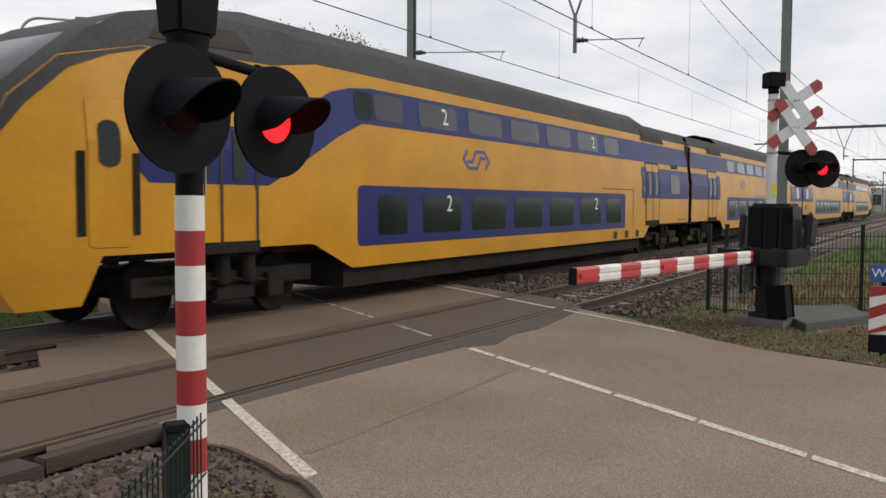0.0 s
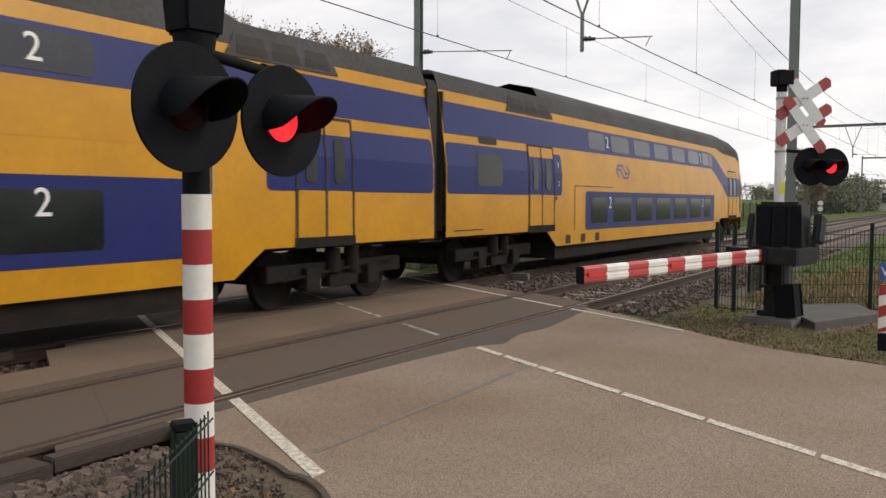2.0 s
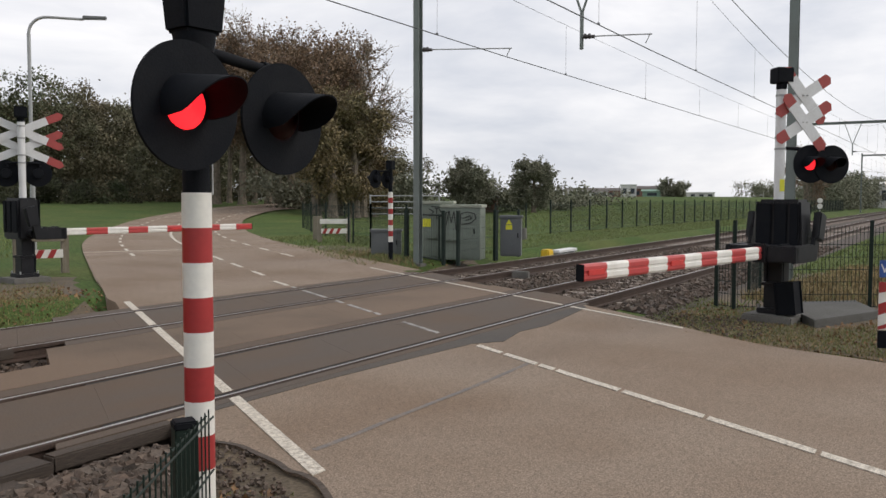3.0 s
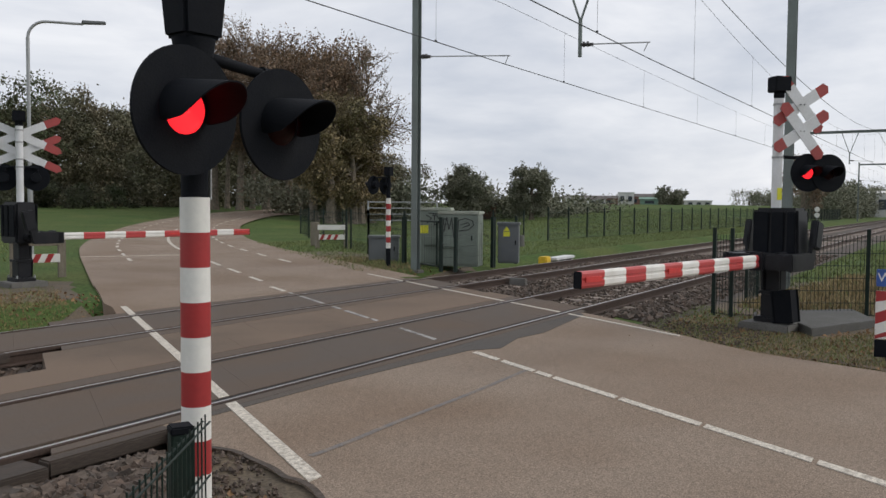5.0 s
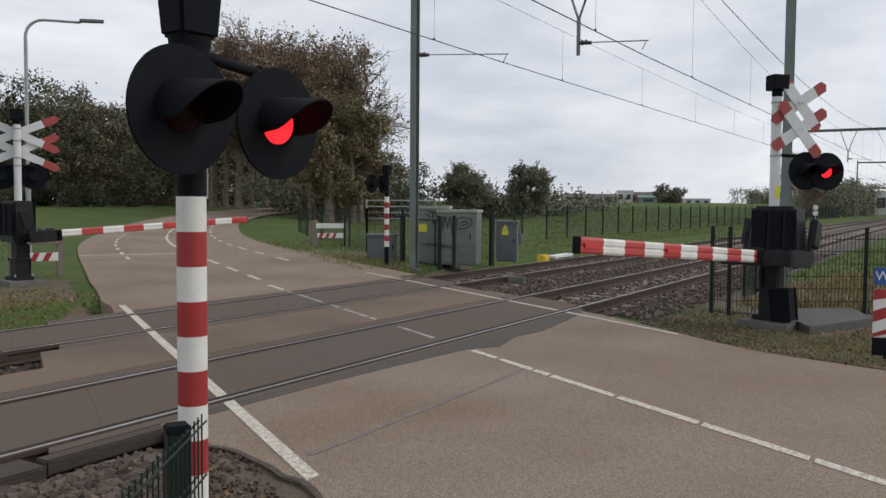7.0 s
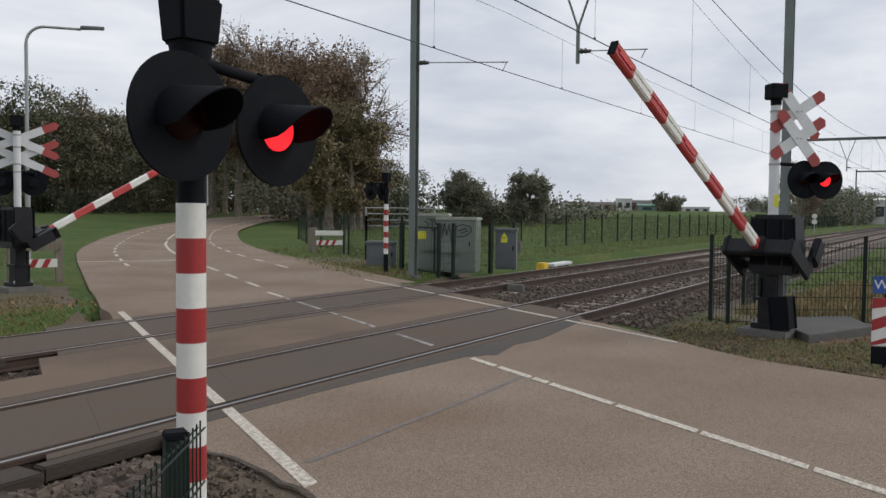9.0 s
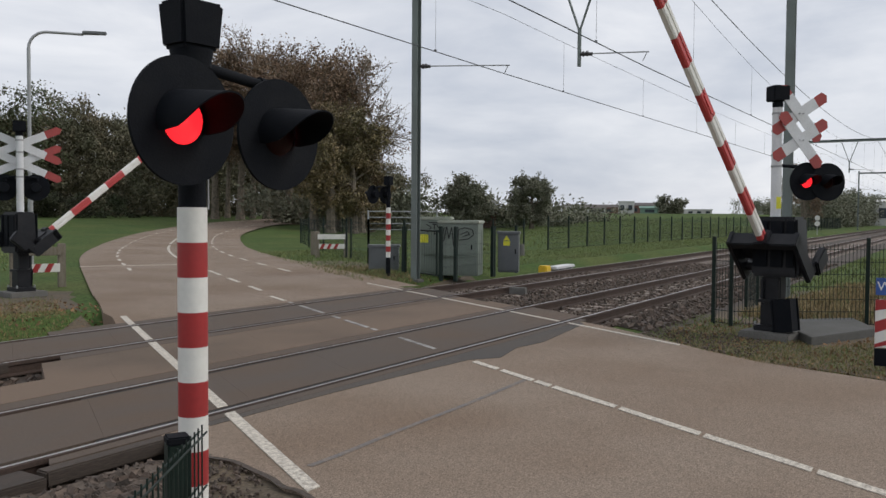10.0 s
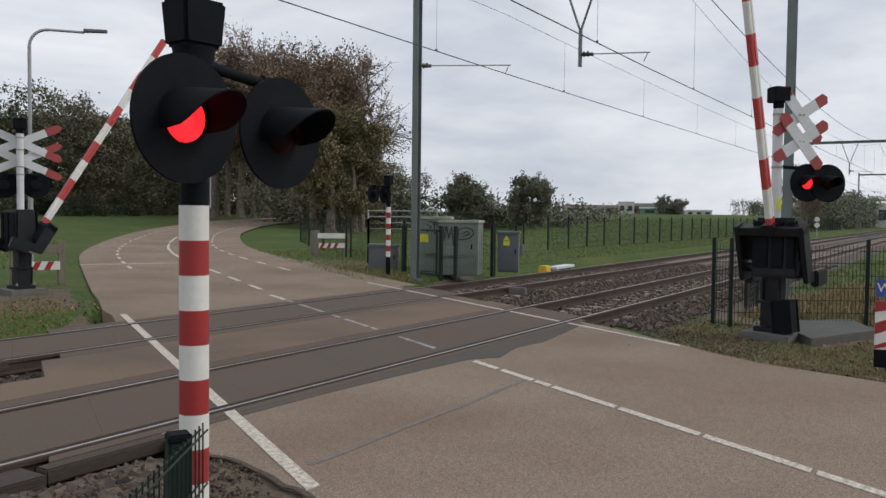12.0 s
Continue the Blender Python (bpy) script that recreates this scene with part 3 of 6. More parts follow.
def digit(parent, text, x, z, side, size, mat):
    tilt = math.atan2(0.16, 1.26) if z > 2.42 else 0.0
    w = half_width(z) + 0.018
    m = Matrix.Translation((x, side * w, z)) @ Matrix.Rotation(0 if side < 0 else math.pi, 4, "Z") @ Matrix.Rotation(math.pi / 2 - tilt, 4, "X")
    lettering(text, size, mat, "class_mark", parent, m, 0.001)


def door_pair(parent, x, side, mirror=False):
    """Two leaves with black seals, dark panes and a step below."""
    for k in (0, 1):
        a = x + k * 0.69
        p = part("door_leaf", skin(rounded(a + 0.03, a + 0.66, 1.14, 1.88, 0.03), 0.012, side, True), T_YELLOW, parent)
        p = part("door_leaf_top", skin(rounded(a + 0.03, a + 0.66, 2.76, 3.0, 0.03), 0.012, side, True), T_YELLOW, parent)
        part("door_pane", skin(rounded(a + 0.2, a + 0.47, 2.0, 2.72, 0.08), 0.016, side, True), T_GLASS, parent)
    for k in (0, 1, 2):
        a = x + k * 0.69
        part("door_seal", skin([(a - 0.028, 1.06), (a + 0.028, 1.06), (a + 0.028, 3.02), (a - 0.028, 3.02)], 0.015, side, True), T_SEAM, parent)
    part("door_header", skin([(x - 0.03, 3.0), (x + 1.41, 3.0), (x + 1.41, 3.05), (x - 0.03, 3.05)], 0.015, side, True), T_SEAM, parent)
    part("door_sill", skin([(x - 0.05, 1.0), (x + 1.43, 1.0), (x + 1.43, 1.16), (x - 0.05, 1.16)], 0.02, side, True), T_DARK, parent)


def carriage(train, x0, cab, flip, marks, doors, band, windows, logo_x, lines=False):
    """A double-deck carriage of the train; x runs from its coupling end (0) to its other end."""
    L = 26.9 if cab else 27.15
    m = Matrix.Translation((x0, 0, 0)) @ (Matrix.Rotation(math.pi, 4, "Z") if flip else Matrix.Identity(4))
    # yellow side walls with raised ends above the bogies
    end_lo = 24.9 if cab else L - 0.22
    low = [(0.22, 1.02), (4.85, 1.02), (5.45, 0.62), (L - 5.4, 0.62), (L - 4.8, 1.02)] if not cab else [(0.22, 1.02), (4.85, 1.02), (5.45, 0.62), (20.9, 0.62), (21.9, 1.06)]
    if cab:
        outline = low + [(25.7, 1.06), (25.95, 0.48), (26.6, 0.45), (26.85, 0.9), (26.92, 1.6), (26.86, 2.3), (26.62, 2.9), (26.1, 3.40), (25.0, 3.66), (22.6, 3.74), (21.6, 3.90), (0.22, 3.90)]
    else:
        outline = low + [(L - 0.22, 1.02), (L - 0.22, 3.90), (0.22, 3.90)]
    body = part("carriage_body", skin(outline, 0.0, 0, cab), T_YELLOW, train, "yellow and blue double-deck carriage body", smooth=True)
    body.matrix_basis = m
    # grey roof: high in the middle, lower over the ends
    lo, hi = 4.26, 4.72
    if cab:
        roof = [(0.22, 3.90), (21.6, 3.90), (22.6, 3.74), (25.0, 3.66), (26.1, 3.40), (25.75, 3.75), (25.2, 4.05), (24.2, 4.30), (22.8, 4.54), (21.4, hi), (5.6, hi), (4.9, lo), (0.22, lo)]
    else:
        roof = [(0.22, 3.90), (L - 0.22, 3.90), (L - 0.22, lo), (L - 4.9, lo), (L - 5.6, hi), (5.6, hi), (4.9, lo), (0.22, lo)]
    part("roof", skin(roof, 0.0, 0, cab), T_ROOF, body, "dirty grey roof", smooth=True)
    for end in ((0,) if cab else (0, 1)):
        part("roof_end", box(fresh(), L - 2.5 if end else 2.5, 0, lo - 0.03, 4.6, 2.06, 0.06), T_ROOF, body, bevel=0.02)
        for a in (1.2, 2.5, 3.8):
            part("roof_equipment", box(fresh(), L - a if end else a, 0, lo + 0.05, 0.9, 1.3, 0.16), T_ROOF, body, bevel=0.02)
    # sloped louvre panels at the shoulder of the ends
    for base in ((3.0,) if cab else (3.0, L - 5.4)):
        for s in (-1, 1):
            part("louvre_frame", skin([(base, 3.74), (base + 2.5, 3.74), (base + 2.3, 4.12), (base + 0.3, 4.12)], 0.02, s, False), T_ROOF, body)
            for k in range(3):
                a = base + 0.25 + k * 0.72
                part("louvre", skin([(a, 3.80), (a + 0.62, 3.80), (a + 0.56, 4.07), (a + 0.06, 4.07)], 0.028, s, False), T_SEAM, body)
    # underframe
    bm = fresh()
    box(bm, 13.3 if cab else L / 2, 0, 0.5, 15.4 if cab else L - 11.2, 2.6, 0.42)
    box(bm, 2.4, 0, 1.03, 4.4, 2.3, 0.16)
    box(bm, L - 2.6, 0, 1.03, 4.0 if cab else 4.6, 2.1 if cab else 2.3, 0.16)
    part("underframe", bm, T_DARK, body, "dark underframe and skirts")
    for bx in (2.75, (23.4 if cab else L - 2.75)):
        bogie(body, bx)
        wheels(body, bx)
    bm = fresh()
    box(bm, 0.0, 0, 2.5, 0.46, 2.45, 3.1)
    part("gangway_bellows", bm, T_SEAM, body, "black folded gangway bellows", bevel=0.06)
    bm = fresh()
    box(bm, 0.26, 0, 2.5, 0.06, 2.6, 2.7)
    part("end_wall", bm, T_SEAM, body)
    if not cab:
        part("end_wall", box(fresh(), L - 0.26, 0, 2.5, 0.06, 2.6, 2.7), T_SEAM, body)
    if cab:
        # nose front, closing the two sides
        edge = [(25.95, 0.48), (26.6, 0.45), (26.85, 0.9), (26.92, 1.6), (26.86, 2.3), (26.62, 2.9), (26.1, 3.40), (25.75, 3.75), (25.2, 4.05), (24.2, 4.30)]
        bm = fresh()
        rows_ = []
        for x, z in edge:
            w = half_width(z) * (1 - 0.42 * (max(0, x - NOSE) / 1.75) ** 2)
            rows_.append([bm.verts.new((x + 0.12 * (1 - k * k) * (z < 3.5), w * k, z)) for k in (-1, -0.66, -0.33, 0, 0.33, 0.66, 1)])
        for i, (r0, r1) in enumerate(zip(rows_, rows_[1:])):
            for k in range(6):
                f = bm.faces.new((r0[k], r0[k + 1], r1[k + 1], r1[k]))
                f.material_index = 0 if i < 4 else (1 if i > 6 or k in (0, 5) else 2)
        part("nose_front", bm, [T_YELLOW, T_ROOF, T_GLASS], body, "rounded yellow nose with dark windscreen", smooth=True)
        for s in (-1, 1):
            part("cab_door", skin(rounded(25.32, 25.86, 1.16, 2.95, 0.08), 0.012, s, True), T_YELLOW, body)
            part("cab_door_window", skin(rounded(25.46, 25.74, 2.12, 2.68, 0.12), 0.02, s, True), T_GLASS, body)
            for a in (25.24, 25.94):
                part("grab_rail_recess", skin([(a - 0.05, 1.3), (a + 0.05, 1.3), (a + 0.05, 2.3), (a - 0.05, 2.3)], 0.012, s, True), T_DARK, body)
            part("nose_mask", skin([(24.9, 3.64), (25.5, 3.48), (26.0, 3.26), (26.45, 2.82), (26.78, 2.36), (26.85, 2.34), (26.62, 2.88), (26.1, 3.385), (25.0, 3.655)], 0.008, s, True), T_ROOF, body)
            part("roof_side_window", skin([(23.0, 3.86), (24.9, 3.78), (24.7, 4.0), (23.3, 4.14)], 0.012, s, True), T_SEAM, body)
    lower_end = 20.75 if cab else 21.1
    for s in (-1, 1):
        # blue bands
        part("lower_window_band", skin(rounded(band, lower_end, 0.97, 2.0, 0.10), 0.006, s, cab), T_BLUE, body)
        if cab:
            part("upper_window_band", skin([(0.25, 3.05), (20.5, 3.05), (21.2, 2.78), (22.9, 1.95), (25.05, 1.95), (25.2, 2.1), (25.2, 2.62), (25.05, 2.76), (22.9, 2.76), (21.3, 3.5), (20.8, 3.62), (20.2, 3.68), (0.25, 3.68)], 0.006, s, cab), T_BLUE, body)
            part("door_band", skin(rounded(0.25, doors + 1.85, 1.87, 2.88, 0.1), 0.006, s, cab), T_BLUE, body)
            door_pair(body, 23.15, s)
        else:
            part("upper_window_band", skin([(0.25, 3.07), (L - 0.25, 3.07), (L - 0.25, 3.68), (0.25, 3.68)], 0.006, s, cab), T_BLUE, body)
            part("door_band", skin(rounded(0.25, doors + 1.85, 1.87, 2.88, 0.1), 0.006, s, cab), T_BLUE, body)
            part("door_band", skin(rounded(L - 4.75, L - 0.25, 1.87, 2.88, 0.1), 0.006, s, cab), T_BLUE, body)
            door_pair(body, L - 4.1, s)
        door_pair(body, doors, s)
        part("end_window", skin(rounded(1.45, 2.55, 2.05, 2.72, 0.1), 0.012, s, cab), T_GLASS, body)
        part("small_end_window", skin(rounded(1.6, 2.4, 2.93, 3.08, 0.04), 0.012, s, cab), T_SEAM, body)
        # windows of both decks
        for a, wide in windows:
            part("lower_window", skin(rounded(a, a + wide, 1.14, 1.84, 0.07), 0.012, s, cab), T_GLASS, body)
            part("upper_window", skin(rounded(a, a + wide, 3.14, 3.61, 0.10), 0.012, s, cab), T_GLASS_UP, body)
        if cab:
            part("upper_window", skin(rounded(20.2, 20.7, 3.12, 3.6, 0.10), 0.012, s, cab), T_GLASS, body)
        for a, text in marks:
            digit(body, text[0], a, 1.68, s, 0.46, T_WHITE)
            digit(body, text[-1], a, 3.38, s, 0.46, T_WHITE)
        for z in (2.62, 2.16):
            digit(body, marks[0][1][0], doors + 1.63, z, s, 0.18, T_WHITE)
        logo(body, logo_x, 2.6, s, 0.84)
        if lines:
            part("class_line", skin([(6.1, 2.97), (13.2, 2.97), (13.2, 3.00), (6.1, 3.00)], 0.008, s, cab), T_BAND, body)
            part("class_line", skin([(6.1, 2.07), (15.5, 2.07), (15.5, 2.11), (6.1, 2.11)], 0.008, s, cab), T_BAND, body)
        # a fleet number and small lettering as plain bars
        for k in range(4 if lines and not flip else 0):
            part("number_bar", skin([(1.05 + k * 0.24, 1.36), (1.2 + k * 0.24, 1.36), (1.2 + k * 0.24, 1.62), (1.05 + k * 0.24, 1.62)], 0.008, s, cab), T_SEAM, body)
        part("small_lettering_bar", skin([(0.5, 1.12), (1.7, 1.12), (1.7, 1.145), (0.5, 1.145)], 0.008, s, cab), T_SEAM, body)
        part("side_lamp", skin(rounded(5.35, 5.45, 1.75, 1.85, 0.045), 0.015, s, cab), T_SEAM, body)
        if cab:
            for a in (6.0, 7.0, 8.0):
                part("step_recess", skin(rounded(a, a + 0.3, 0.66, 0.88, 0.04), 0.01, s, cab), T_SEAM, body)
            for q in ([(6.55, 0.98), (6.58, 0.98), (6.58, 2.14), (6.55, 2.14)], [(6.55, 2.12), (9.3, 2.12), (9.3, 2.14), (6.55, 2.14)]):
                part("panel_gap", skin(q, 0.008, s, cab), T_SEAM, body)
        part("body_fold", skin([(0.25, 2.415), (L - (1.8 if cab else 0.25), 2.415), (L - (1.8 if cab else 0.25), 2.425), (0.25, 2.425)], 0.004, s, cab), T_YELLOW, body)
    return body


def build_train():
    train = thing("double_deck_train", Matrix.Translation((59.3, 10.0345, 0.0)), "yellow and blue double-deck passenger train running at speed", "train")
    cab_windows = [(7.7, 1.2), (9.4, 1.5), (11.37, 1.5), (13.34, 1.5), (15.31, 1.5), (17.28, 1.42), (19.25, 0.9)]
    mid_windows = [(6.35 + 1.97 * k, 1.5) for k in range(7)]
    carriage(train, -27.15, True, True, [(17.75, "2"), (9.75, "2")], 3.9, 7.3, cab_windows, 16.6)
    carriage(train, 0.0, False, True, [(8.9, "12"), (19.35, "2")], 2.85, 6.4, [(7.85, 0.65)] + [(9.0 + 2.07 * k, 1.55) for k in range(5)] + [(19.5, 1.3)], 17.95, True)
    carriage(train, 0.0, False, False, [(8.05, "1"), (18.9, "2")], 2.7, 6.0, mid_windows, 9.7, True)
    carriage(train, 27.15, True, False, [(9.1, "2"), (18.97, "2")], 3.9, 7.3, cab_windows, 10.2)
    bm = fresh()
    # pantograph on the second carriage's roof end
    px = -4.6
    for s in (-1, 1):
        tube(bm, (px, s * 0.45, 4.25), (px - 1.5, s * 0.3, 4.9), 0.03, n=6)
        tube(bm, (px - 1.5, s * 0.3, 4.9), (px + 0.2, s * 0.2, 5.36), 0.025, n=6)
    for d in (-0.2, 0.2):
        tube(bm, (px + 0.2 + d, -0.8, 5.38), (px + 0.2 + d, 0.8, 5.38), 0.03, n=6)
    box(bm, px, 0, 4.25, 1.4, 1.1, 0.08)
    part("pantograph", bm, T_DARK, train, "raised dark pantograph")
    return train


TRAIN = build_train()


# ---- signals and barriers ----
def disc_signal(parent, c, facing, bracket_to, lamps, radius=0.24):
    """A round black board with a hood; the lens unit turns inside it to show its lit or its dark face."""
    m = Matrix.Translation(c) @ Matrix.Rotation(facing, 4, "Z")
    bm = fresh()
    tube(bm, m @ Vector((0, 0.0, 0)), m @ Vector((0, 0.014, 0)), radius, n=44)
    tube(bm, m @ Vector((0, 0.014, 0)), m @ Vector((0, 0.16, 0)), 0.105, 0.095, n=24)
    board = part("backing_board", bm, BLACK, parent, "round matt black backing board", smooth=True)
    m = m @ Matrix.Translation((-0.016, 0, 0))
    # hood: an open half tube, longest above
    bm = fresh()
    n, r = 24, 0.115
    vs = []
    for k in range(n + 1):
        a = radians(-23 + 226 * k / n)
        front = -(0.03 + 0.245 * max(0.0, (math.sin(a) + 0.391) / 1.391) ** 0.5)
        for rr in (r, r - 0.006):
            vs.append([bm.verts.new(m @ Vector((rr * math.cos(a), -0.002, rr * math.sin(a)))), bm.verts.new(m @ Vector((rr * math.cos(a), front, rr * math.sin(a) + 0.10 * front)))])
    for k in range(n):
        o0, i0, o1, i1 = vs[2 * k], vs[2 * k + 1], vs[2 * k + 2], vs[2 * k + 3]
        bm.faces.new((o0[0], o1[0], o1[1], o0[1]))
        bm.faces.new((i0[0], i0[1], i1[1], i1[0]))
        bm.faces.new((o0[1], o1[1], i1[1], i0[1]))
    part("hood", bm, BLACK, parent, "black sun hood", smooth=True)
    # lens unit: a thin drum, lit on one face and dark on the other
    bm = fresh()
    rings = []
    for y, rr in ((-0.032, 0.0), (-0.026, 0.05), (-0.012, 0.082), (0.0, 0.09), (0.012, 0.082), (0.026, 0.05), (0.032, 0.0)):
        rings.append([bm.verts.new((rr * math.cos(2 * math.pi * k / 24), y, rr * math.sin(2 * math.pi * k / 24))) for k in range(24)] if rr else [bm.verts.new((0, y, 0))])
    for j, (a, b) in enumerate(zip(rings, rings[1:])):
        for k in range(24):
            q = [a[k % len(a)], a[(k + 1) % len(a)], b[(k + 1) % len(b)], b[k % len(b)]]
            q = [v for i, v in enumerate(q) if v not in q[:i]]
            f = bm.faces.new(q)
            f.material_index = 0 if j < 3 else 1
    bmesh.ops.recalc_face_normals(bm, faces=bm.faces)
    lens = part("signal_lens", bm, [LENS_ON, LENS_OFF], parent, "flashing red signal lens", smooth=True)
    lens.matrix_basis = Matrix.Translation(m @ Vector((0, -0.002, 0))) @ Matrix.Rotation(facing, 4, "Z")
    lamps.append((lens, lens.matrix_basis.copy()))
    if bracket_to is not None:
        bm = fresh()
        a = m @ Vector((-0.014, 0.05, 0.205))
        tube(bm, a, Vector(bracket_to), 0.024, n=12)
        tube(bm, a + Vector((0, 0, 0.03)), a + Vector((0, 0, -0.07)), 0.032, n=12)
        d = (Vector(bracket_to) - a).normalized()
        tube(bm, a - d * 0.03, a + d * 0.05, 0.034, n=12)
        part("bracket", bm, BLACK, parent, smooth=True)
    return board


LAMPS_A, LAMPS_B = [], []


def striped_pole(parent, r, z0, z1, first=WHITE, second=RED, n=9, name="stripe"):
    h = (z1 - z0) / n
    for k in range(n):
        bm = fresh()
        tube(bm, (0, 0, z1 - h * (k + 1)), (0, 0, z1 - h * k), r, n=28)
        part(name, bm, first if k % 2 == 0 else second, parent, smooth=True)


def near_signal():
    m = Matrix.Translation((2.36, 2.615, 0))
    s = thing("crossing_signal", m, "red and white striped signal post with twin black flashing lamps", "crossing signal", "flashing crossing signals")
    striped_pole(s, 0.0585, 0.497, 1.748)
    bm = fresh()
    tube(bm, (0, 0, -0.35), (0, 0, 0.497), 0.0565, n=24)
    part("post_foot", bm, BLACK, s, smooth=True)
    bm = fresh()
    tube(bm, (0, 0, 1.748), (0, 0, 2.30), 0.054, n=24)
    tube(bm, (0, 0, 2.30), (0, 0, 2.37), 0.075, 0.085, n=24)
    part("post_head", bm, BLACK, s, "black upper post", smooth=True)
    bm = fresh()
    tube(bm, (0.048, -0.038, 1.74), (0.048, -0.038, 2.3), 0.005, n=8)
    part("conduit", bm, GALV, s, "thin galvanised conduit")
    bm = fresh()
    box(bm, 0, 0, 2.462, 0.19, 0.16, 0.185, radians(-7))
    for v in bm.verts:
        k = 1.06 if v.co.z > 2.462 else 0.92
        v.co.x *= k
        v.co.y *= k
    part("bell_box", bm, BLACK, s, "black bell housing", bevel=0.014)
    f = radians(-2)
    # the boards stand in front of the post and beside it on a bracket
    c = Vector((2.190, 2.462, 2.068)) - Vector((2.36, 2.615, 0))
    disc_signal(s, c, f, None, LAMPS_A)
    disc_signal(s, c + Vector((0.594, 0.071, 0)), f, (0.02, 0.0, 2.315), LAMPS_B)
    return s


near_signal()


def crossbuck(parent, z, facing, x=0.0, y=-0.09, angles=(47, -28), k0=1.0):
    """A double white cross with red tips."""
    m = Matrix.Rotation(facing, 4, "Z")
    for dz in (0.0, -0.38):
        for k, a in enumerate(angles):
            R = m @ Matrix.Translation((x, y - 0.014 * (1 - k) - (0.03 if dz else 0), z + dz)) @ Matrix.Rotation(radians(a), 4, "Y")
            bm = fresh()
            box(bm, 0, 0, 0, 0.70 * k0, 0.012, 0.16, m=R)
            board = part("cross_board", bm, WHITE_PAINT, parent)
            for s in (-1, 1):
                bm = fresh()
                slab(bm, [(s * 0.35 * k0, -0.08), (s * 0.52 * k0, -0.08), (s * 0.57 * k0, 0.0), (s * 0.52 * k0, 0.08), (s * 0.35 * k0, 0.08)], -0.006, 0.006)
                bm.transform(R @ Matrix.Rotation(math.pi / 2, 4, "X"))
                part("red_tip", bm, RED_WORN, board, "faded red tip")
    for dz in (0.0, -0.38):
        for dx in (-0.03, 0.03):
            bm = fresh()
            p = m @ Vector((x + dx, y - 0.03, z + dz))
            tube(bm, p, p + m.to_3x3() @ Vector((0, -0.03, 0)), 0.01, n=8)
            part("bolt", bm, GALV, parent)
    for dz in (-0.05, -0.5):
        bm = fresh()
        tube(bm, (0, 0, z + dz + 0.05), m @ Vector((x, y + 0.01, z + dz + 0.05)), 0.02, n=8)
        part("cross_bracket", bm, GALV, parent)


